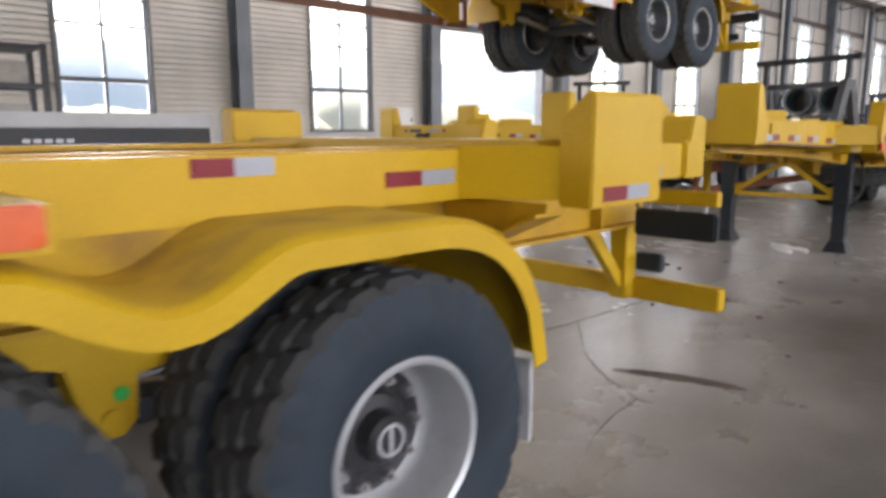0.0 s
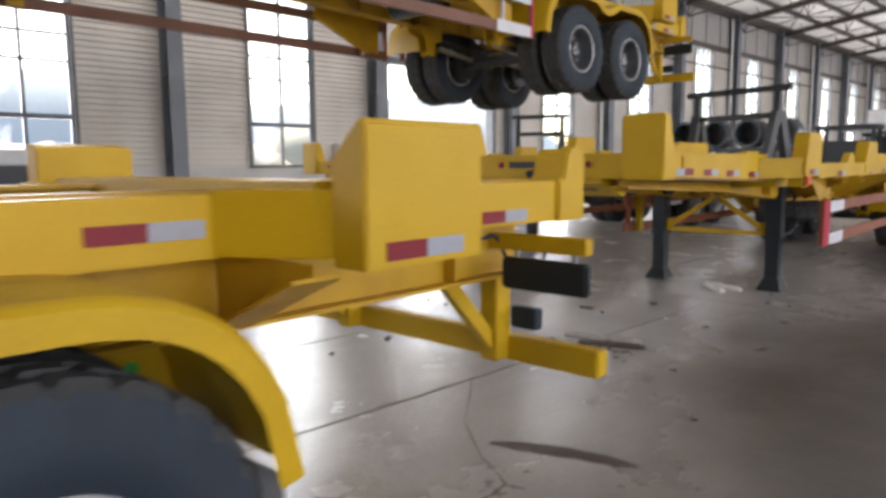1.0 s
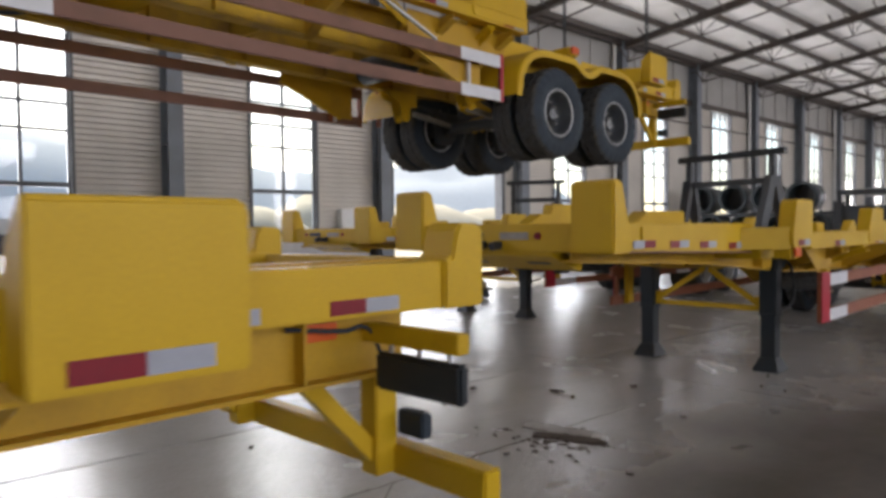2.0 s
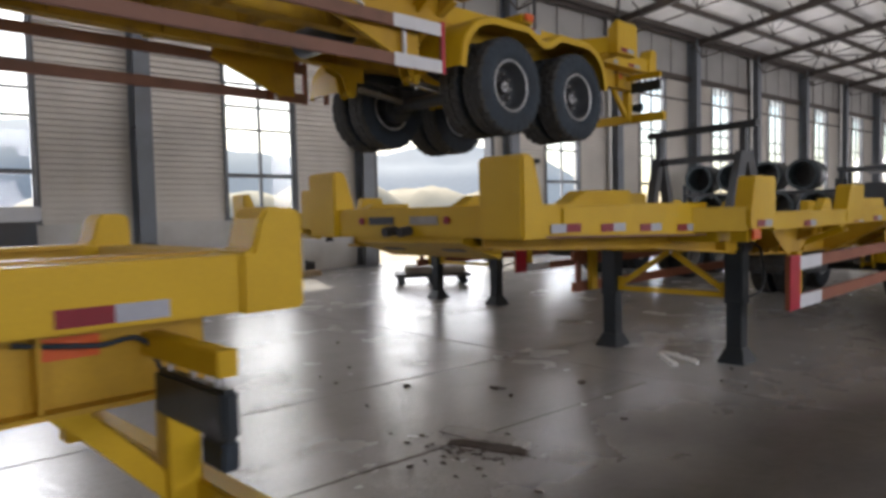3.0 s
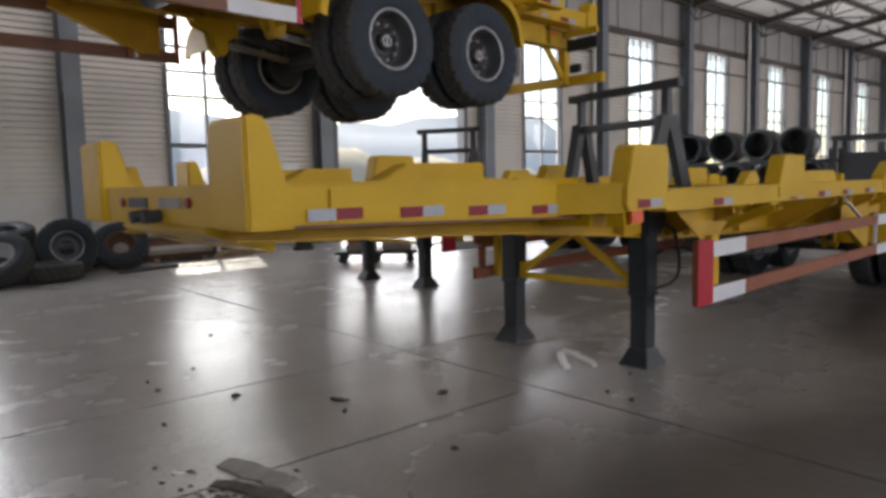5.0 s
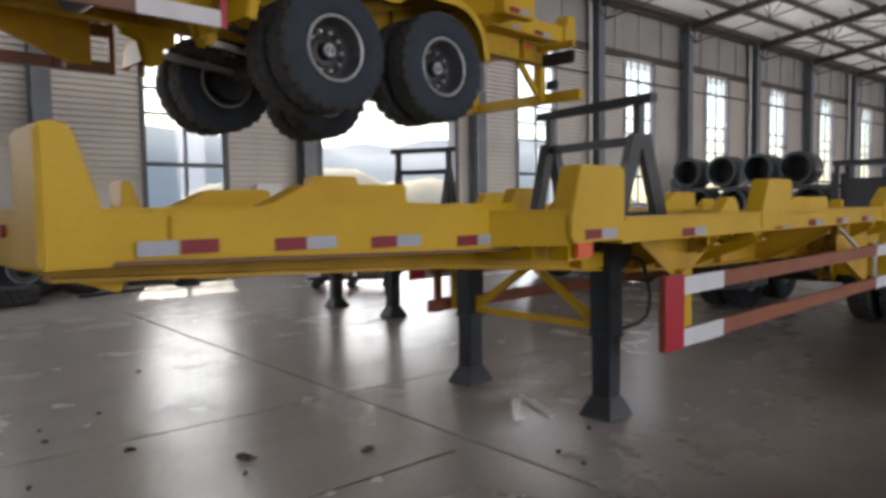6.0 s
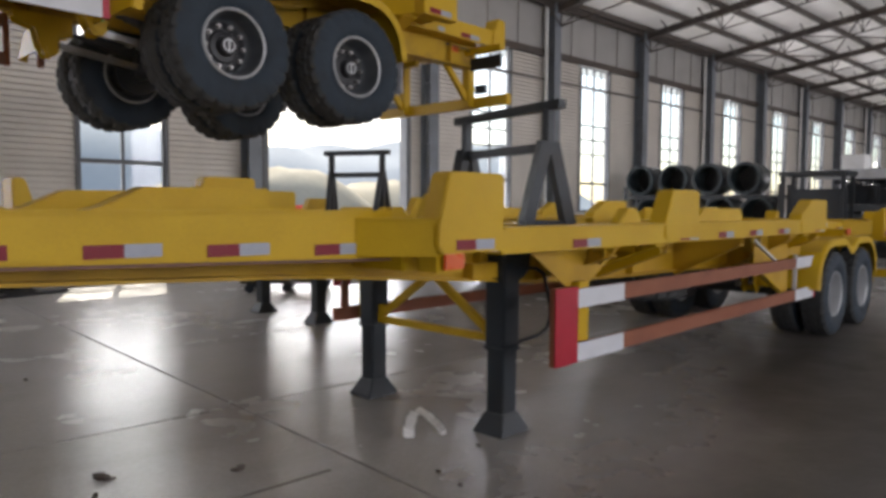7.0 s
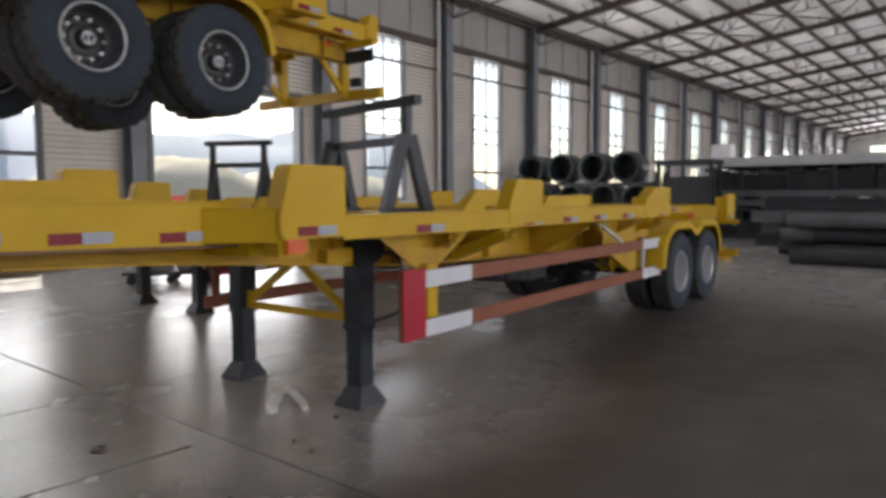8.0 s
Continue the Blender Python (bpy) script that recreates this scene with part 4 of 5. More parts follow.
    lathe(bm, [(0.001, -0.42), (0.10, -0.41), (0.145, -0.36), (0.145, 0.36), (0.10, 0.41), (0.001, 0.42)], 24, pose(7.6, 0.0, 0.98), closed=False)
    P("air_tank", bm, LEG, "black air tank", 0, True)
    # axles, springs, wheels
    for x in (9.03, 10.20):
        bm = B()
        tube(bm, (x, -0.98, 0.498), (x, 0.98, 0.498), 0.075, 16)
        for s in both:
            tube(bm, (x, s * 0.52, 0.498), (x, s * 0.60, 0.498), 0.2, 20)
            bx(bm, x - 0.07, x + 0.07, s * 0.44 - 0.06, s * 0.44 + 0.06, 0.44, 0.64)
        P("axle", bm, STEEL_BLACK, "black axle beam", 0, False)
        for s in both:
            bm = B()
            for i in range(7):
                L = 0.56 - 0.06 * i
                prism(bm, [(x - L, 0.70 - i * 0.016 + 0.02 * (1 - i / 7)), (x, 0.655 - i * 0.016 + 0.012), (x + L, 0.70 - i * 0.016 + 0.02 * (1 - i / 7)),
                           (x + L, 0.712 - i * 0.016 + 0.02 * (1 - i / 7)), (x, 0.668 - i * 0.016 + 0.012), (x - L, 0.712 - i * 0.016 + 0.02 * (1 - i / 7))],
                      s * 0.45 - 0.045, s * 0.45 + 0.045)
            for d in (-0.09, 0.09):
                tube(bm, (x + d, s * 0.45 - 0.06, 0.44), (x + d, s * 0.45 - 0.06, 0.74), 0.012, 8)
            P("leaf_spring", bm, STEEL_BLACK, "black leaf spring pack")
            outer = piece("tyre", TYRE, t, pose(x, 1.085 * s, 0.498, 0, 0, 0 if s > 0 else 180))
            piece("rim", RIM_ME, outer)
            piece("hub", HUB_ME, outer)
            piece("hub_badge", BADGE, outer)
            for i in range(10):
                a = 2 * math.pi * i / 10
                piece("wheel_nut", NUT, outer, pose(0.157 * math.cos(a), 0, 0.157 * math.sin(a)))
            inner = piece("tyre", TYRE, t, pose(x, 0.755 * s, 0.498, 0, 11, 180 if s > 0 else 0))
            piece("rim", RIM_ME, inner)
    for x in (8.15, 9.51, 10.48):
        for s in both:
            bm = B()
            for d in (-0.07, 0.06):
                ya, yb = sorted((s * 0.52 + d - 0.006, s * 0.52 + d + 0.006))
                prism(bm, [(x - 0.16, 0.86), (x + 0.30, 0.86), (x + 0.30, 0.70), (x + 0.20, 0.69), (x + 0.19, 0.56), (x + 0.15, 0.52), (x + 0.09, 0.52), (x + 0.04, 0.62), (x + 0.01, 0.74), (x - 0.12, 0.78)], ya, yb)
            bx(bm, x - 0.14, x + 0.28, s * 0.52 - 0.06, s * 0.52 + 0.05, 0.83, 0.845)
            tube(bm, (x + 0.12, s * 0.52 - 0.09, 0.575), (x + 0.12, s * 0.52 + 0.09, 0.575), 0.03, 12)
            P("spring_hanger", bm, YELLOW, "", 0)
            bm = B()
            ya, yb = sorted((s * 0.600, s * 0.604))
            m_ = pose(x + 0.15, 0, 0.645 if x < 10 else 0.80)
            prism(bm, [(0.022 * math.cos(i * math.pi / 6), 0.022 * math.sin(i * math.pi / 6)) for i in range(12)], ya, yb, "y", m_)
            P("paint_mark", bm, GREEN, "round green inspection mark")
    for x in (8.82, 9.99):
        for s in both:
            bm = B()
            beam(bm, (x - 0.5, s * 0.36, 0.60), (x + 0.2, s * 0.40, 0.52), 0.05, 0.05)
            P("torque_rod", bm, STEEL_BARE, "bare steel torque rod")
    # wavy wings over both wheels
    prof = []
    for i in range(61):
        x = 8.25 + (10.77 - 8.25) * i / 60
        d = max(8.87 - x, x - 10.21, 0.0)
        z = 1.13 - 0.115 * (0.5 + 0.5 * math.cos(2 * math.pi * (x - 9.56) / 0.62)) if abs(x - 9.56) < 0.31 else 1.13
        if d > 0:
            z = 0.60 + 0.53 * math.sqrt(max(0.0, 1 - (d / (0.62 if x < 9 else 0.561)) ** 2.6))
        prof.append((x, z))
    for s in both:
        bm = B()
        ya, yb = sorted((0.806 * s, 0.79 * s))
        prism(bm, [(8.43, 1.124), (8.43, 0.98), (9.75, 0.98), (10.05, 1.06), (10.25, 1.124)], ya, yb)
        P("side_panel", bm, YELLOW_DUST_SHADE, "", 0.004)
        bm = B()
        rows_ = []
        for y, drop in ((0.60, 0.0), (0.60, 0.008), (1.215, 0.008), (1.23, 0.0), (1.242, -0.012), (1.242, -0.075), (1.236, -0.075), (1.236, -0.016), (1.215, 0.0)):
            row = []
            for i, (x, z) in enumerate(prof):
                a, b = prof[max(i - 1, 0)], prof[min(i + 1, len(prof) - 1)]
                n_ = Vector((-(b[1] - a[1]), 0, b[0] - a[0])).normalized()
                row.append(bm.verts.new(Vector((x, y * s, z)) + n_ * drop))
            rows_.append(row)
        for j in range(len(rows_)):
            a, b = rows_[j], rows_[(j + 1) % len(rows_)]
            for i in range(len(prof) - 1):
                bm.faces.new((a[i], a[i + 1], b[i + 1], b[i])).material_index = 1 if j == 1 and 3 < i < 54 else 0
        wing = P("wing", bm, YELLOW, "yellow wavy wing over two wheels", 0, True)
        bm = B()
        ya, yb = sorted((1.19 * s, 0.70 * s))
        wing.data.materials.append(YELLOW_DUST_SHADE)
        bx(bm, 10.735, 10.744, ya, yb, 0.34, 0.62)
        P("mud_flap", bm, FLAP, "pale translucent mud flap", parent=wing)
        for x in (8.6, 10.5):
            bm = B()
            tube(bm, (x, 0.6 * s, 1.04), (x, 1.2 * s, 1.06), 0.02, 8)
            P("wing_stay", bm, YELLOW_WORN, "", parent=wing)
    # reflective tape: pairs of red and white
    tapes = [(0.61, 1.285, 0.946), (1.00, 1.275, 0.932), (1.46, 1.262, 0.932), (1.97, 1.245, 0.932), (2.55, 1.26, 1.256)]
    tapes += [(x, 1.235, 1.246) for x in (3.55, 4.93, 5.60, 6.25, 6.95, 8.05)] + [(x, 1.182, 0.812) for x in (10.45,)] + [(x, 1.243, 0.812) for x in (9.10, 9.80)] + [(11.03, 1.125, 1.256), (11.96, 1.135, 0.811)]
    for x, z, y in tapes:
        for s in both:
            ya, yb = sorted((y * s, (y + 0.003) * s))
            w = 0.158 if 10 < x < 11 else 0.122 if 9 < x < 10 else 0.15 if x > 3 else 0.14
            order = (("white_tape", TAPE_WHITE, x - 0.125), ("red_tape", TAPE_RED, x + 0.02)) if x < 0.7 else (("red_tape", TAPE_RED, x), ("white_tape", TAPE_WHITE, x + w))
            for name, mat, x0 in order:
                bm = B()
                bx(bm, x0, x0 + w - 0.001, ya, yb, z, z + 0.05)
                P(name, bm, mat, "red reflective strip" if mat is TAPE_RED else "silver-white reflective strip")
    for s in both:
        ya, yb = sorted((0.609 * s, 0.618 * s))
        bm = B()
        bx(bm, 11.96, 12.13, ya, yb, 1.02, 1.085)
        P("side_reflector", bm, ORANGE, "orange-red side reflector", 0.003)
        ya, yb = sorted((0.811 * s, 0.814 * s))
        bm = B()
        bx(bm, 11.60, 11.70, ya, yb, 1.135, 1.185)
        P("white_tape", bm, TAPE_WHITE, "silver-white reflective strip")
    for x, z in ((2.47, 1.17), (9.20, 1.17)):
        for s in both:
            bm = B()
            ya, yb = sorted((1.244 * s, 1.262 * s))
            bx(bm, x, x + 0.14, ya, yb, z, z + 0.075)
            P("side_marker", bm, ORANGE, "orange side marker lamp", 0.006)
            bm = B()
            ya, yb = sorted((1.10 * s, 1.224 * s))
            bx(bm, x - 0.02, x + 0.16, ya if x < 3 else min(ya, 0.80 * s), yb if x < 3 else max(yb, 0.80 * s), z - 0.015, z + 0.07 if x > 3 else z + 0.076)
            P("marker_bracket", bm, YELLOW)
    return t


trailer_b = trailer(pose(6.16, 3.94, 0), "yellow skeletal container trailer standing on dark landing legs")
trailer_a = copy_thing(trailer_b, pose(-7.91, 3.44, 0))
tagged(trailer_a, "yellow skeletal container trailer parked with its tail to the aisle")
rim_shaded = RIM_ME.copy()          # silver rims with the recess's shade painted into their deep centres
rim_shaded.materials.append(RIM_DISH)
for p in rim_shaded.polygons:
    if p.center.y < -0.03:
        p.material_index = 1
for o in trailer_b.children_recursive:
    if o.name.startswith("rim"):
        o.data = rim_shaded
trailer_c = copy_thing(trailer_b, pose(7.86, 8.32, 0))
tagged(trailer_c, "yellow skeletal container trailer in the row behind")
HUNG = pose(-0.03, 6.38, 2.18, 0, 0, 0.3)
trailer_h = copy_thing(trailer_b, HUNG)
tagged(trailer_h, "yellow skeletal container trailer lifted high on chains")
rim_dish = RIM_ME.copy()          # the raised trailer has dark dishes with a pale rim edge
rim_dish.materials.append(RIM_DISH)
for p in rim_dish.polygons:
    if math.hypot(p.center.x, p.center.z) < 0.243 or p.center.y < 0.1:
        p.material_index = 1
for o in list(trailer_h.children_recursive):
    if o.name.startswith("rim") and o.parent.name.startswith("spare"):
        bpy.data.objects.remove(o)
for o in list(trailer_h.children):
    if o.name.startswith("spare"):
        bpy.data.objects.remove(o)
for o in trailer_h.children_recursive:
    if o.name.startswith("rim"):
        o.data = rim_dish
dull = {}
for o in trailer_h.children_recursive:   # browner copies put the raised underside's shade and dust into the colour
    if o.name.startswith(("main_beam", "guard_bar", "outrigger", "cross_member")):
        if o.data.name not in dull:
            dull[o.data.name] = o.data.copy()
            dull[o.data.name].materials[0] = PRIMER_SHADE if o.name.startswith("guard") else YELLOW_DUST_SHADE
        o.data = dull[o.data.name]
for o in trailer_h.children_recursive:   # its legs are wound up
    if o.name.startswith(("inner_leg", "foot")):
        o.location.z += 0.52
    if o.name.startswith(("guard_bar", "guard_tag", "guard_end", "guard_post")):   # and its side guards sit further forward
        o.location.x -= 0.30

# brown primed frame at the back end of the raised trailer's far guard
bm = B()
for x in (7.62, 8.36):
    bx(bm, x, x + 0.05, 1.055, 1.098, 0.53, 1.22)
bx(bm, 7.672, 8.358, 1.058, 1.096, 1.165, 1.215)
beam(bm, (8.0, 1.077, 0.97), (7.75, 1.077, 1.16), 0.04, 0.04, (0, 1, 0))
beam(bm, (8.0, 1.077, 0.97), (8.25, 1.077, 1.16), 0.04, 0.04, (0, 1, 0))
part("guard_frame", bm, PRIMER, trailer_h, "brown primed frame holding the side guard")


# ---- lifting gear of the raised trailer ----
def chain(p0, p1):
    bm = B()
    p0, p1 = Vector(p0), Vector(p1)
    n = int((p1 - p0).length / 0.07)
    for i in range(n):
        c = p0.lerp(p1, (i + 0.5) / n)
        m = Matrix.Translation(c) @ Matrix.Rotation(math.pi / 2 * (i % 2), 4, "Z")
        for sx in (-1, 1):
            bx(bm, sx * 0.02 - 0.007, sx * 0.02 + 0.007, -0.007, 0.007, -0.042, 0.042, m)
        for sz in (-1, 1):
            bx(bm, -0.02, 0.02, -0.007, 0.007, sz * 0.042 - 0.007, sz * 0.042 + 0.007, m)
    return solid("lifting_chain", bm, STEEL_DARK, "dark steel lifting chain holding the raised trailer", "chain", group="lifting chains")


for lx, ly in ((11.9, -0.7), (11.9, 0.7), (2.6, -0.7), (2.6, 0.7)):
    q = HUNG @ Vector((lx, ly, 1.295))
    hook = HALL.inverted() @ q
    chain(q, (q.x, q.y, roof_z(hook.y) - 0.12))


# ---- trestles standing on the trailers ----
def trestle(m, half, thick, post_foot):
    t = thing("steel_trestle", m, "black steel trestle with splayed legs standing on a trailer frame", "trestle", "steel trestles")
    k = half * 0.78
    bm = B()
    bx(bm, -0.04, 0.04, -half, half, 0.90, 0.97)
    part("top_bar", bm, STEEL_BLACK, t, "", 0.005)
    bm = B()
    bx(bm, -0.03, 0.03, 0.04 - k, k - 0.04, 0.585, 0.655)
    part("mid_bar", bm, STEEL_BLACK, t, "", 0.005)
    for s in (-1, 1):
        bm = B()
        bx(bm, -0.035, 0.035, s * k - 0.035, s * k + 0.035, post_foot, 0.90)
        part("upright", bm, STEEL_BLACK, t, "", 0.004)
        for d in (-1, 1):
            bm = B()
            beam(bm, (d * 0.03, s * k, 0.66), (d * 0.19, s * (k + 0.03 * d), 0.03), thick, thick)
            part("splayed_leg", bm, STEEL_BLACK, t)
        bm = B()
        beam(bm, (-0.25, s * k, 0.03), (0.25, s * k, 0.03), 0.09, 0.06)
        part("foot_rail", bm, STEEL_BLACK, t)
    return t


trestle(pose(10.84, 4.13, 1.309, 0, 0, -13), 0.70, 0.095, 0.59)
trestle(pose(12.67, 8.34, 1.309, 0, 0, 24), 0.52, 0.06, 0.03)


# ---- loose wheels by the wall ----
def loose_wheel(m, rim):
    name = {RIM_ME: "silver", RIM_DARK: "dark", RIM_BROWN: "rusty brown", rim_dish: "dark, pale-edged"}[rim]
    t = thing("loose_wheel", m, "worn black truck tyre, %s rim, heaped by the wall" % name, "wheel", "heap of wheels")
    piece("tyre", TYRE, t)
    piece("rim", rim, t)
    return t


RIM_BROWN = RIM_ME.copy()
RIM_BROWN.materials[0] = RUST


def at_wall(u, v, z, rx=0, ry=0, rz=0):
    return HALL @ pose(u, v, z, rx, ry, rz)


for u, v, z, rx, rz, rim in ((-4.85, -3.55, 0.42, 48, 150, RIM_ME), (-3.72, -2.75, 0.49, 14, 172, rim_dish), (-4.5, -2.2, 0.15, 90, 0, RIM_DARK), (-5.6, -2.4, 0.15, 90, 30, RIM_DARK),
                             (-4.1, -3.3, 0.15, 90, 60, RIM_DARK), (-4.9, -2.5, 0.45, 82, 200, RIM_DARK), (-2.75, -2.4, 0.42, 40, 165, RIM_BROWN), (-6.4, -2.6, 0.46, 25, 190, RIM_DARK),
                             (-6.9, -3.4, 0.15, 90, 10, RIM_DARK), (-4.1, -1.5, 0.15, 90, 45, RIM_DARK), (-7.4, -2.4, 0.5, 15, 185, rim_dish), (-4.3, -1.7, 0.47, 75, 20, RIM_BROWN),
                             (-3.3, -1.6, 0.16, 90, 0, RIM_DARK), (-4.55, -2.1, 0.72, 78, 160, RIM_DARK), (-3.5, -1.9, 0.48, 70, 170, RIM_DARK),
                             (-4.75, -3.0, 0.16, 90, 20, RIM_DARK), (-3.75, -2.35, 0.15, 90, 75, RIM_BROWN)):
    loose_wheel(at_wall(u, v, z, rx, 0, rz), rim)


def bar_bundle(m, name, mat, n, length, size, label, category, group=""):
    bm = B()
    rnd = random.Random(int(length * 10) + n)
    for i in range(n):
        y = (i - n / 2) * size * 1.15
        dx = rnd.uniform(-0.15, 0.15)
        bx(bm, dx, dx + length, y, y + size, 0, size)
    return solid(name, bm, mat, label, category, m=m, bevel=0.006, group=group)


bar_bundle(at_wall(-3.0, -3.3, 0.0, 0, 0, 18), "steel_offcut", STEEL_BLACK, 2, 1.1, 0.05, "black steel offcuts lying on the floor", "offcut")
# bundle of rails, boxes and boards along the plinth
rails_b = thing("rail_bundle", at_wall(-2.15, -1.45, 0), "stacked bundle of brown and pale steel rails by the wall", "rail bundle")
bundle_rnd = random.Random(31)
for tier in range(5):
    for i in range(5):
        bm = B()
        x0 = bundle_rnd.uniform(-0.08, 0.05)
        y0, z0 = -0.42 + i * 0.17, 0.06 + tier * 0.088
        x1 = 1.40 + bundle_rnd.uniform(-0.06, 0.03)
        bx(bm, x0, x1, y0, y0 + 0.15, z0, z0 + 0.012)
        for y in (y0, y0 + 0.138):
            bx(bm, x0, x1, y, y + 0.012, z0 + 0.012, z0 + 0.082)
        part("rail", bm, (RUST, PRIMER_SHADE, GREY_BOARD, RUST, PLATE_WHITE)[(tier * 2 + i) % 5], rails_b)
for x in (0.15, 1.1):
    bm = B()
    bx(bm, x, x + 0.1, -0.45, 0.45, 0.0, 0.059)
    part("bearer", bm, TIMBER, rails_b)
box = thing("steel_box", at_wall(-0.62, -1.35, 0, 0, 0, 4), "open grey steel box with a pale rim by the wall", "box")
bm = B()
for x0, x1, y0, y1 in ((0, 0.78, -0.30, -0.28), (0, 0.78, 0.28, 0.30), (0, 0.02, -0.279, 0.279), (0.76, 0.78, -0.279, 0.279)):
    bx(bm, x0, x1, y0, y1, 0.02, 0.60)
bx(bm, 0.021, 0.759, -0.279, 0.279, 0.02, 0.04)
part("body", bm, STEEL_GREY, box, "", 0.003)
bm = B()
for x0, x1, y0, y1 in ((-0.03, 0.81, -0.33, -0.27), (-0.03, 0.81, 0.27, 0.33), (-0.03, 0.03, -0.269, 0.269), (0.75, 0.81, -0.269, 0.269)):
    bx(bm, x0, x1, y0, y1, 0.601, 0.64)
for x in (-0.02, 0.72):
    bx(bm, x, x + 0.08, -0.325, -0.301, 0.0, 0.60)
part("rim", bm, WHITE_BOX, box, "pale painted rim and corner posts", 0.003)
bm = B()
bx(bm, 0, 0.42, -0.22, 0.22, 0.0, 0.30)
bx(bm, 0.06, 0.36, -0.235, -0.221, 0.06, 0.24)
bx(bm, 0.12, 0.30, -0.05, 0.05, 0.30, 0.34)
solid("dark_case", bm, STEEL_DARK, "small dark steel case by the wall", "case", m=at_wall(0.32, -0.95, 0), bevel=0.012)
for i in range(3):
    bm = B()
    bx(bm, 0, 1.45, -0.13, 0.13, 0, 0.04)
    solid("timber_board", bm, TIMBER, "pale timber board lying on the floor", "board", m=at_wall(-0.75 + 0.04 * i, -1.95 - 0.03 * i, 0.041 * i, 0, 0, 19 + 3 * i), bevel=0.003, group="loose boards")
# white switch cabinet on the wall
bm = B()
bx(bm, -0.33, 0.33, -0.24, 0.018, 1.36, 2.0)
cab = solid("switch_cabinet", bm, WHITE_BOX, "white electrical cabinet fixed to the ribbed wall", "cabinet", m=at_wall(1.9, 0, 0), bevel=0.01)
bm = B()
bx(bm, -0.30, 0.30, -0.255, -0.241, 1.40, 1.96)
cab_door = part("cabinet_door", bm, WHITE_BOX, cab, "", 0.004)
bm = B()
bx(bm, 0.22, 0.26, -0.275, -0.256, 1.62, 1.74)
part("handle", bm, HUB, cab_door, "black handle", 0.004)


# ---- dolly with sacks behind the row ----
def dolly(m):
    t = thing("flat_dolly", m, "low flat trolley with a pale load on black castors", "trolley")
    bm = B()
    bx(bm, -0.75, 0.75, -0.45, 0.45, 0.16, 0.22)
    part("deck", bm, STEEL_DARK, t, "", 0.006)
    bm = B()
    for x in (-0.55, 0.1):
        bx(bm, x, x + 0.55, -0.40, 0.40, 0.221, 0.36)
    part("load", bm, GREY_BOARD, t, "pale wrapped bundles", 0.03)
    for x in (-0.62, 0, 0.62):
        for y in (-0.38, 0.38):
            bm = B()
            lathe(bm, [(0.001, -0.025), (0.07, -0.025), (0.078, -0.015), (0.078, 0.015), (0.07, 0.025), (0.001, 0.025)], 18, pose(x, y, 0.08), closed=False)
            bx(bm, x - 0.03, x + 0.03, y - 0.035, y + 0.035, 0.14, 0.16)
            part("castor", bm, RUBBER, t)
    return t


dolly(pose(13.2, 10.9, 0, 0, 0, -40))

# ---- pale-topped flat rack along the far side of the near trailer ----
rack = thing("flat_rack", pose(-6.0, 11.9, 0, 0, 0, 0), "long flat rack with a pale top and dark side beam", "rack")
bm = B()
bx(bm, 0, 12.2, -0.9, 0.9, 1.42, 1.62)
part("pale_top", bm, WATER_BLUE, rack, "pale sheet laid over the top", 0.02)
bm = B()
bx(bm, 0.05, 12.15, -0.85, 0.85, 1.06, 1.418)
part("side_beam", bm, STEEL_DARK, rack, "dark steel side beam", 0.01)
for x in (0.4, 4.1, 8.0, 11.7):
    for y in (-0.7, 0.7):
        bm = B()
        bx(bm, x - 0.08, x + 0.08, y - 0.08, y + 0.08, 0, 1.058)
        part("leg", bm, STEEL_DARK, rack)
for x in (7.3, 9.6):
    bm = B()
    for i in range(5):
        bx(bm, x + i * 0.13, x + i * 0.13 + 0.09, -0.858, -0.852, 1.22, 1.27)
    part("marking", bm, PLATE_WHITE, rack, "row of small white marks")

# ---- dark shelving at the wall ----
shelf = thing("steel_shelving", pose(3.1, 12.7, 0), "dark steel shelving with grey sheets against the wall", "shelving")
for x in (-1.2, 1.2):
    for y in (-0.35, 0.35):
        bm = B()
        bx(bm, x - 0.04, x + 0.04, y - 0.04, y + 0.04, 0, 2.62)
        part("upright", bm, STEEL_BLACK, shelf)
for z in (0.4, 1.4, 1.98, 2.53):
    bm = B()
    bx(bm, -1.16, 1.16, -0.38, 0.38, z, z + 0.07)
    part("shelf", bm, STEEL_BLACK, shelf)
for z in (1.47, 2.05):
    bm = B()
    bx(bm, -1.0, 1.0, -0.3, 0.3, z + 0.002, z + 0.30)
    part("stored_sheet", bm, GREY_BOARD, shelf, "grey stacked sheets", 0.01)


# ---- wide pipe sections on a rack ----
def pipe_section(m):
    bm = B()
    lathe(bm, [(0.535, -0.55), (0.545, -0.53), (0.545, 0.53), (0.535, 0.55), (0.455, 0.55), (0.445, 0.53), (0.445, -0.53), (0.455, -0.55)], 56)
    t = solid("pipe_section", bm, PIPE_DARK, "wide dark hollow pipe section lying in a rack", "pipe", m=m, smooth=True, group="rack of wide pipes")
    # added plate: blocks the bright windows behind, so the bore reads dark
    bm = B()
    lathe(bm, [(0.444, -0.30), (0.002, -0.33), (0.002, -0.36), (0.444, -0.36)], 40)
    part("end_plate", bm, HUB, t, "black plate added to keep the pipe's inside dark")
    for y in (-0.33, 0.33):
        bm = B()
        lathe(bm, [(0.546, y - 0.05), (0.56, y - 0.035), (0.56, y + 0.035), (0.546, y + 0.05)], 56)
        part("band", bm, HUB, t, "raised black band round the pipe", 0, True)
    return t


pipe_first = pipe_section(pose(30.7, 13.32, 2.51, 0, 0, 90))
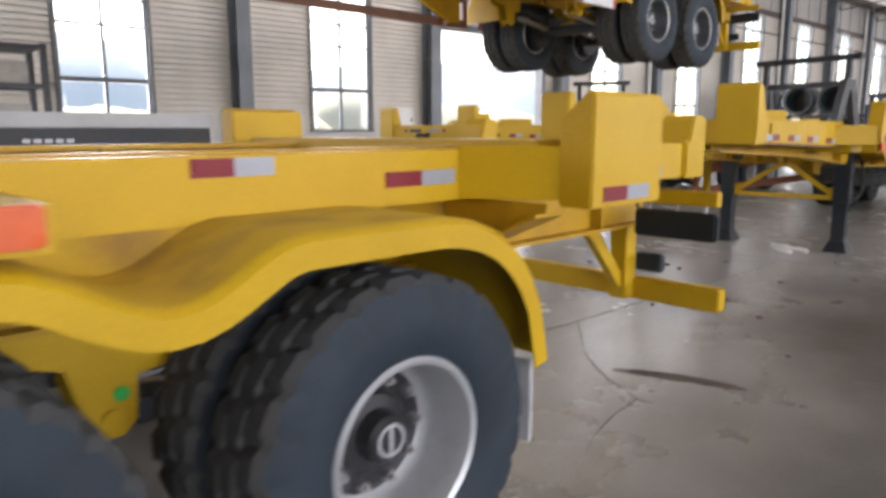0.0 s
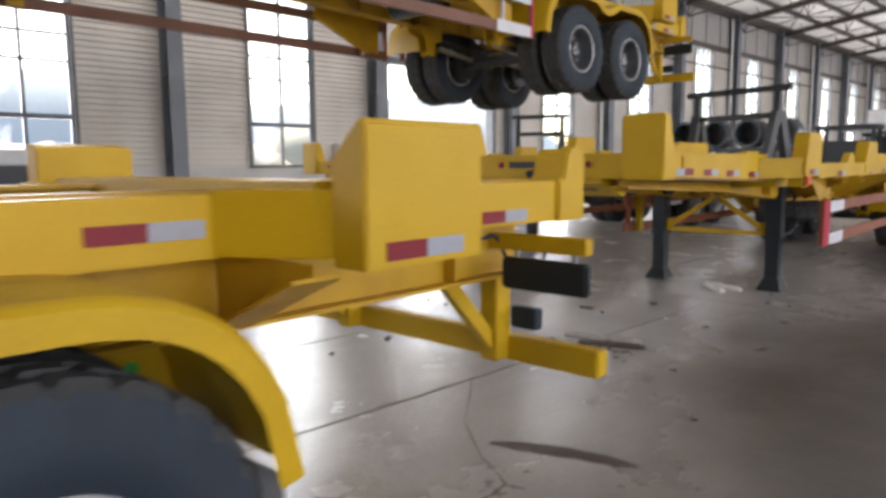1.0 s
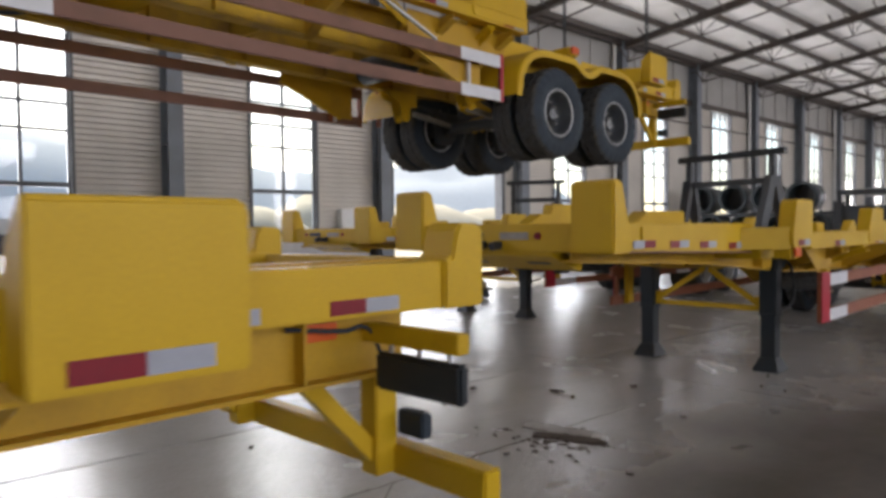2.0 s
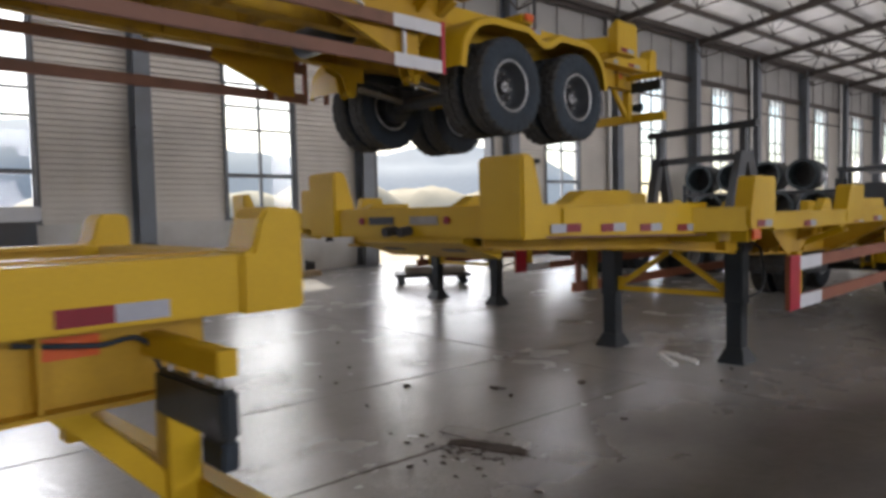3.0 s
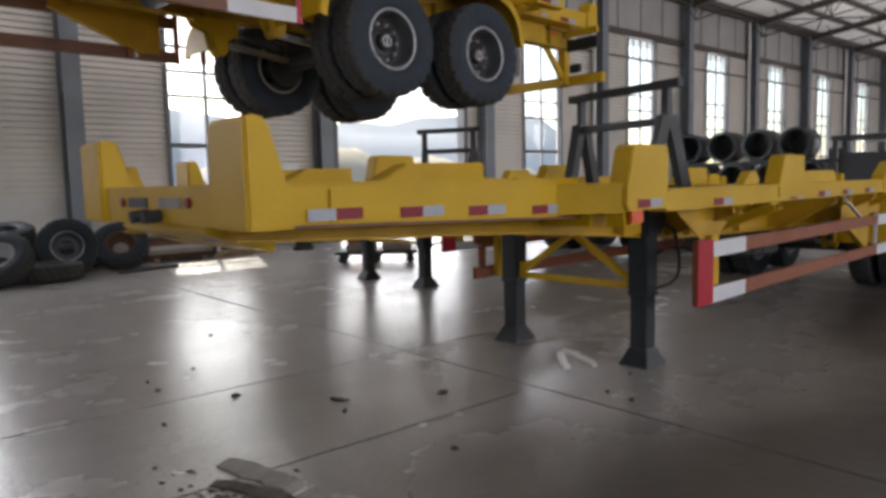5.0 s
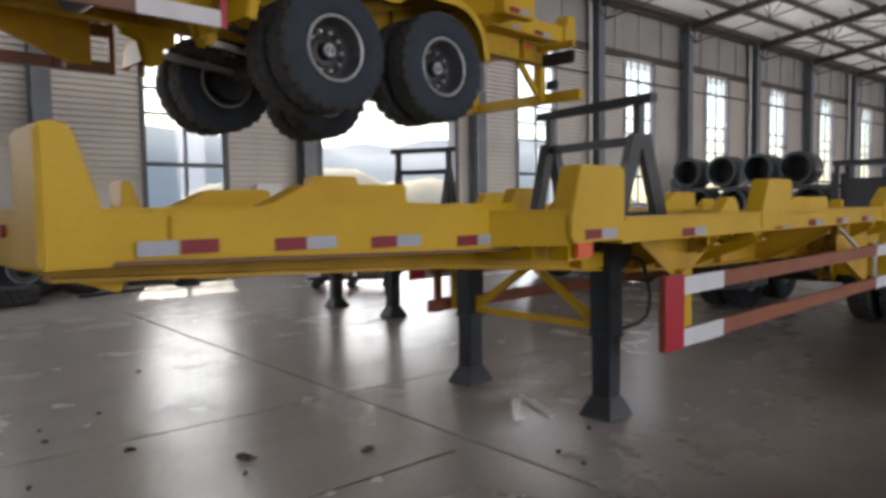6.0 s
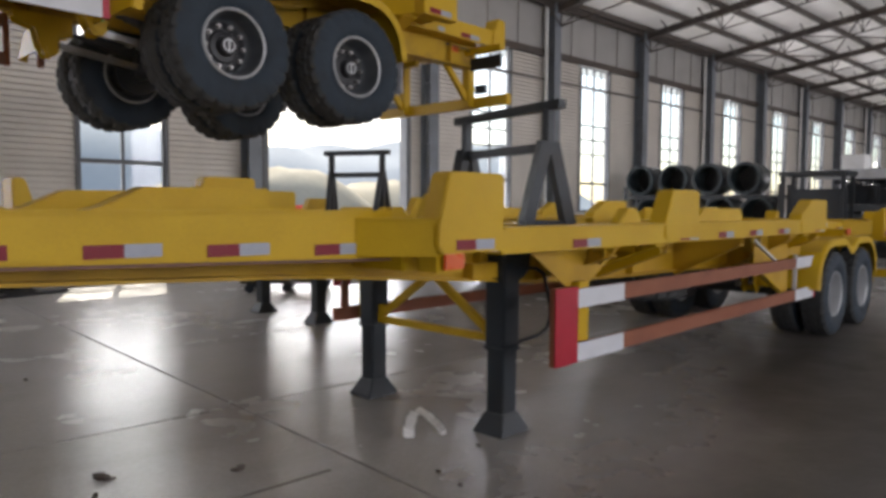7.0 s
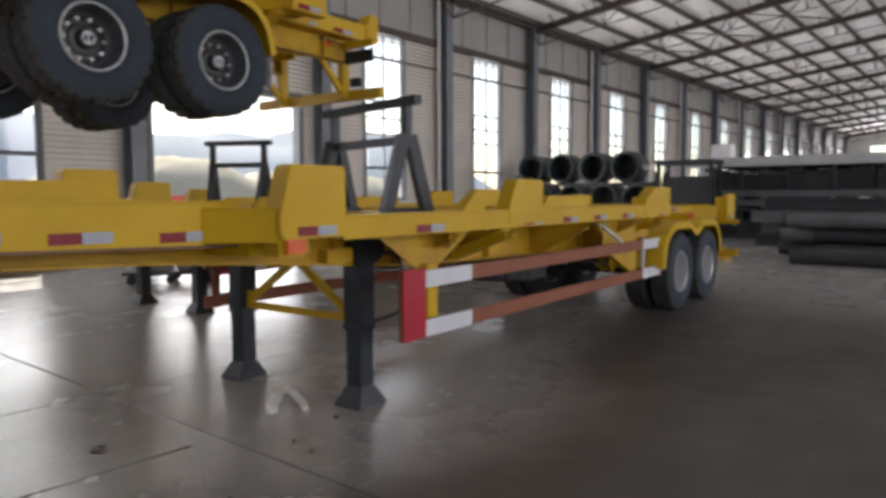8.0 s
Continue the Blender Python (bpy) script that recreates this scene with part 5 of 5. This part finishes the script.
for y, z, turn in ((12.04, 2.51, 92), (10.74, 2.51, 89), (9.50, 2.51, 91), (12.9, 1.36, 90), (11.6, 1.36, 88), (10.3, 1.36, 91), (9.05, 1.36, 90)):
    copy_thing(pipe_first, pose(30.7, y, z, 0, 0, turn))
pipe_rack = thing("pipe_rack", pose(0, 0, 0), "dark steel rack carrying two rows of wide pipes", "rack")
for x in (30.25, 31.15):
    for z in (0.80, 1.95):
        bm = B()
        bx(bm, x - 0.06, x + 0.06, 8.3, 14.0, z - 0.12, z)
        part("cross_bar", bm, STEEL_BLACK, pipe_rack, "", 0.006)
    for y in (8.36, 13.94):
        bm = B()
        bx(bm, x - 0.055, x + 0.055, y - 0.055, y + 0.055, 0, 2.3)
        part("upright", bm, STEEL_BLACK, pipe_rack, "", 0.006)
table = thing("steel_table", pose(29.6, 6.2, 0), "tall dark steel table with a thick top beside the pipes", "table")
bm = B()
bx(bm, -0.3, 0.9, 0.0, 1.9, 2.50, 2.64)
part("top", bm, STEEL_DARK, table, "", 0.01)
for x in (-0.2, 0.8):
    for y in (0.1, 1.8):
        bm = B()
        bx(bm, x - 0.06, x + 0.06, y - 0.06, y + 0.06, 0, 2.498)
        part("leg", bm, STEEL_BLACK, table, "", 0.005)
bm = B()
bx(bm, -0.1, 0.7, 0.2, 1.7, 1.0, 2.1)
bx(bm, -0.12, 0.72, 0.18, 1.72, 0.92, 0.998)
part("store_box", bm, STEEL_DARK, table, "dark steel box on the shelf", 0.01)


# ---- stacks of dark steel to the far side of the aisle ----
def beam_stack(m, rows_n, tiers, length, size, seed, label, round_bars=False):
    rnd = random.Random(seed)
    t = thing("steel_stack", m, label, "steel stack", "stacks of steel sections")
    for k in range(tiers):
        for i in range(rows_n - (k // 2)):
            bm = B()
            w, h, th = size, size * 1.15, size * 0.16
            if round_bars:
                tube(bm, (w / 2, 0, h / 2), (w / 2, length, h / 2), h / 2, 14)
            else:
                for z0 in (0, h - th):
                    bx(bm, 0, w, 0, length, z0, z0 + th)
                bx(bm, w / 2 - th / 2, w / 2 + th / 2, 0.001, length - 0.001, th, h - th)
            part("steel_section", bm, (STEEL_DARK, STEEL_BLACK, STEEL_GREY, STEEL_BLACK, STEEL_DARK, STEEL_GREY, STEEL_BLACK, STEEL_GREY)[(k + i % 2) % 8], t).matrix_basis = pose(i * size * 1.22 + rnd.uniform(-0.05, 0.05) + (k % 2) * 0.16, rnd.uniform(-0.8, 0.6), k * (h + 0.03), 0, 0, rnd.uniform(-0.6, 0.6))
        if k:
            for y in (1.0, length - 1.5):
                bm = B()
                bx(bm, 0, rows_n * size * 1.2, y, y + 0.1, k * (size * 1.15 + 0.03) - 0.029, k * (size * 1.15 + 0.03) - 0.001)
                part("timber_bearer", bm, STEEL_BLACK, t)
    return t


beam_stack(pose(22.1, -8.6, 0, 0, 0, -3), 3, 1, 11.0, 0.26, 1, "single row of dark steel pipes on the floor", True)
beam_stack(pose(23.9, -8.4, 0, 0, 0, -3), 6, 3, 11.6, 0.28, 4, "low stack of dark steel pipes with staggered ends", True)
beam_stack(pose(27.4, -9.0, 0, 0, 0, -3), 7, 4, 13.2, 0.28, 2, "stack of dark steel sections on bearers")


def deck_stack(m, length, label):
    """Flat decks stacked on posts: sections below, a grey deck, a dark gap, a deck on top."""
    t = thing("deck_stack", m, label, "deck stack", "stacks of flat decks")
    rnd = random.Random(17)
    for i in range(6):
        bm = B()
        bx(bm, i * 0.46, i * 0.46 + 0.40, rnd.uniform(-0.3, 0.3), length + rnd.uniform(-0.8, 0.1), 0.0, 0.34)
        bx(bm, i * 0.46 + 0.03, i * 0.46 + 0.37, 0.31, length - 0.81, 0.341, 0.60)
        part("base_beam", bm, (STEEL_BLACK, STEEL_DARK)[i % 2], t)
    for k, (z, mat) in enumerate(((1.12, STEEL_GREY), (1.42, STEEL_GREY), (2.42, STEEL_DARK))):
        bm = B()
        bx(bm, 0.0, 2.7, 0.15 * k, length - 0.5 * k, z, z + 0.055)
        for y in range(int(length)):
            bx(bm, 0.02, 2.68, y + 0.4, y + 0.5, z - 0.12, z - 0.001)
        for x in (0.0, 2.6):
            bx(bm, x, x + 0.1, 0.15 * k, length - 0.5 * k, z + 0.056, z + 0.22)
        part("deck", bm, mat, t)
    y = 0.3
    while y < length - 1.2:
        for x in (0.05, 2.5):
            bm = B()
            w = rnd.uniform(0.08, 0.16)
            bx(bm, x, x + 0.12, y, y + w, 0.60, 2.30)
            part("post", bm, STEEL_BLACK, t)
        step = rnd.uniform(1.0, 1.7)
        for z0, z1 in ((0.61, 0.98), (1.66, 2.29)):      # bundles fill most of each tier
            bm = B()
            x0 = rnd.uniform(0.3, 0.9)
            bx(bm, x0, 2.4, y + 0.18, y + 0.10 + step, z0, z1 - rnd.uniform(0.0, 0.12))
            for k in range(3):
                bx(bm, x0 - 0.03, x0 - 0.002, y + 0.18 + k * step * 0.3, y + 0.24 + k * step * 0.3, z0, z1 - 0.13)
            part("stored_frame", bm, (STEEL_BLACK, STEEL_DARK)[rnd.randrange(2)], t, "", 0.01)
        y += step
    return t


deck_stack(pose(31.0, -6.4, 0, 0, 0, -2), 14.2, "high stack of dark steel decks on posts")
deck_stack(pose(37.0, -6.0, 0, 0, 0, -3), 14.0, "high stack of dark steel decks on posts")
bm = B()
bx(bm, 0, 2.7, 0, 14.0, 0, 0.05)
bx(bm, -0.12, -0.08, 0, 14.0, -0.27, 0.045)
bx(bm, -0.10, 0.02, 0.01, 13.99, 0.012, 0.045)
solid("sheet_cover", bm, WATER_BLUE, "pale sheet laid over a high steel stack", "cover", m=pose(30.95, -6.3, 2.716, 0, 0, -2), bevel=0.02)
bm = B()
bx(bm, 0, 0.6, 0, 0.68, 0, 0.46)
bx(bm, -0.03, 0.63, -0.03, 0.71, 0.46, 0.50)
solid("white_crate", bm, WHITE_BOX, "white box standing on the covered stack", "box", m=pose(31.9, 6.35, 2.767, 0, 0, -3), bevel=0.015)
bm = B()
bx(bm, 0, 2.2, 0, 0.25, 0, 0.22)
bx(bm, 0.1, 2.1, 0.02, 0.23, 0.22, 0.30)
solid("yellow_step", bm, YELLOW_WORN, "low yellow steel beam lying on the floor", "beam", m=pose(22.8, 4.0, 0, 0, 0, 60), bevel=0.01)


# ---- litter on the floor ----
def strip(name, m, length, width, bend, mat, label, category, seed, taper=0.0):
    rnd = random.Random(seed)
    bm = B()
    n = 10
    lo_, hi_ = [], []
    for i in range(n + 1):
        x = length * i / n
        y = bend * math.sin(math.pi * i / n)
        z = 0.004 + 0.02 * abs(noise.noise(Vector((i * 0.6, seed, 0))))
        w = width * (0.7 + 0.5 * rnd.random()) / 2 * (1 - taper * (1 - math.sin(math.pi * (i + 0.3) / (n + 0.6))))
        row = [bm.verts.new((x, y - w, z)), bm.verts.new((x, y + w, z + 0.01)), bm.verts.new((x, y + w, 0)), bm.verts.new((x, y - w, 0))]
        lo_.append(row)
    for a, b in zip(lo_, lo_[1:]):
        for i in range(4):
            bm.faces.new((a[i], a[(i + 1) % 4], b[(i + 1) % 4], b[i]))
    bm.faces.new(lo_[0][::-1])
    bm.faces.new(lo_[-1])
    return solid(name, bm, mat, label, category, m=m)


strip("white_strip", pose(9.28, 3.62, 0.001, 0, 0, 42), 0.50, 0.065, 0.01, PAPER, "crumpled white plastic strip on the floor", "litter", 1).scale.z = 2.0
strip("white_strip", pose(9.72, 4.0, 0.001, 0, 0, -116), 0.55, 0.035, 0.02, PAPER, "crumpled white plastic strip on the floor", "litter", 2).scale.z = 2.0
sack = strip("flattened_sack", pose(6.62, 3.86, 0.001, 0, 0, -82), 0.60, 0.13, 0.015, GREY_BOARD, "flattened grey paper sack on the floor", "litter", 3, 0.3)
sack.scale.z = 1.6
strip("flattened_sack", pose(6.47, 3.66, 0.001, 0, 0, -72), 0.50, 0.085, 0.02, DEBRIS, "flattened brown oily sack on the floor", "litter", 4, 0.35).scale.z = 1.3
dirt_rnd = random.Random(23)
spill = B()
for i in range(90):
    a_, d_ = dirt_rnd.uniform(0, 6.283), abs(dirt_rnd.gauss(0, 0.16))
    x, y = 1.15 * d_ * math.cos(a_), 1.9 * d_ * math.sin(a_)
    w = dirt_rnd.uniform(0.004, 0.022)
    v = [spill.verts.new((x + w * math.cos(q + a_) * dirt_rnd.uniform(0.5, 1.2), y + w * math.sin(q + a_) * 1.4, 0)) for q in (0, 1.2, 2.5, 3.7, 5.0)]
    top_v = spill.verts.new((x, y, w * 0.5))
    spill.faces.new(v[::-1])
    for k in range(5):
        spill.faces.new((v[k], v[(k + 1) % 5], top_v))
tagged(solid("spilled_dirt", spill, DEBRIS, "scatter of dark crumbs round a flattened sack", "dirt", m=pose(6.45, 3.50, 0.001)), kind="stuff")
strip("oil_streak", pose(4.50, 2.95, 0.0, 0, 0, -72), 0.72, 0.13, 0.03, DEBRIS, "dried dark oil streak on the concrete", "stain", 11, 0.75).scale.z = 0.12
for x, y, s in ((7.69, 4.25, 0.13), (8.28, 3.94, 0.09), (5.55, 4.83, 0.07), (7.6, 3.1, 0.05), (7.2, 4.9, 0.06)):
    strip("leaf_scrap", pose(x, y, 0.001, 0, 0, 200 * x), s, s * 0.5, 0.02, DEBRIS, "crumpled dark scrap on the concrete", "litter", int(100 * y))["group"] = "crumpled scraps"
rnd = random.Random(8)
for i in range(16):
    x, y = rnd.uniform(4.2, 9.6), rnd.uniform(2.2, 7.2)
    strip("floor_scrap", pose(x, y, 0.001, 0, 0, rnd.uniform(0, 360)), rnd.uniform(0.02, 0.05), rnd.uniform(0.01, 0.02), 0.01, DEBRIS,
          "small dark scrap on the concrete", "litter", 20 + i)["group"] = "floor scraps"

def crack(points, width):
    bm = B()
    left, right = [], []
    for i, p in enumerate(points):
        a, b = Vector(points[max(i - 1, 0)]), Vector(points[min(i + 1, len(points) - 1)])
        side = Vector((a.y - b.y, b.x - a.x)).normalized() * width * (0.6 + 0.4 * math.sin(i * 2.3))
        left.append([bm.verts.new((p[0] + side.x, p[1] + side.y, z)) for z in (0.0015, -0.002)])
        right.append([bm.verts.new((p[0] - side.x, p[1] - side.y, z)) for z in (0.0015, -0.002)])
    for i in range(len(points) - 1):
        bm.faces.new((left[i][0], left[i + 1][0], right[i + 1][0], right[i][0]))
        bm.faces.new((left[i][0], left[i][1], left[i + 1][1], left[i + 1][0]))
        bm.faces.new((right[i][0], right[i + 1][0], right[i + 1][1], right[i][1]))
    solid("floor_crack", bm, DEBRIS, "thin jagged crack in the concrete floor", "crack", "structure")


crack(((5.25, 3.71), (4.95, 3.47), (4.65, 3.25), (4.52, 3.10), (4.35, 2.89), (4.27, 2.74), (4.19, 2.62), (4.11, 2.60), (3.97, 2.60), (3.83, 2.57), (3.66, 2.53), (3.51, 2.47)), 0.005)
crack(((4.19, 2.62), (4.19, 2.57), (4.21, 2.53)), 0.006)
crack(((3.2, 3.80), (4.1, 3.755), (5.0, 3.70), (5.9, 3.67), (6.8, 3.62), (7.6, 3.575), (8.6, 3.53)), 0.012)
crack(((4.47, 3.76), (4.61, 3.74), (4.74, 3.70), (4.92, 3.72), (5.08, 3.71)), 0.005)

# ---- floor slabs ----
slab = B()
SU, SV, U_JOINT, V_JOINT = 5.85, 5.85, -2.96, -11.3
g, c = 0.008, 0.013
rings = [[slab.verts.new((sx * (SU / 2 - d), sy * (SV / 2 - d), z)) for sx, sy in ((-1, -1), (1, -1), (1, 1), (-1, 1))] for d, z in ((g, -0.0135), (g, -0.004), (c, 0.0))]
slab.faces.new(rings[0][::-1])
slab.faces.new(rings[2])
for a, b in zip(rings, rings[1:]):
    for i in range(4):
        slab.faces.new((a[i], a[(i + 1) % 4], b[(i + 1) % 4], b[i]))
slab_mesh = mesh_of("slab", slab, CONCRETE)
for i in range(-5, 19):
    for j in range(-4, 3):
        u, v = U_JOINT + SU * (i + 0.5), V_JOINT + SV * (j - 0.5)
        if U0 - 1 < u < U1 + 1 and SOUTH_V - 1 < v < 1.0:
            s = piece("slab", slab_mesh, floor, pose(u, v, 0))
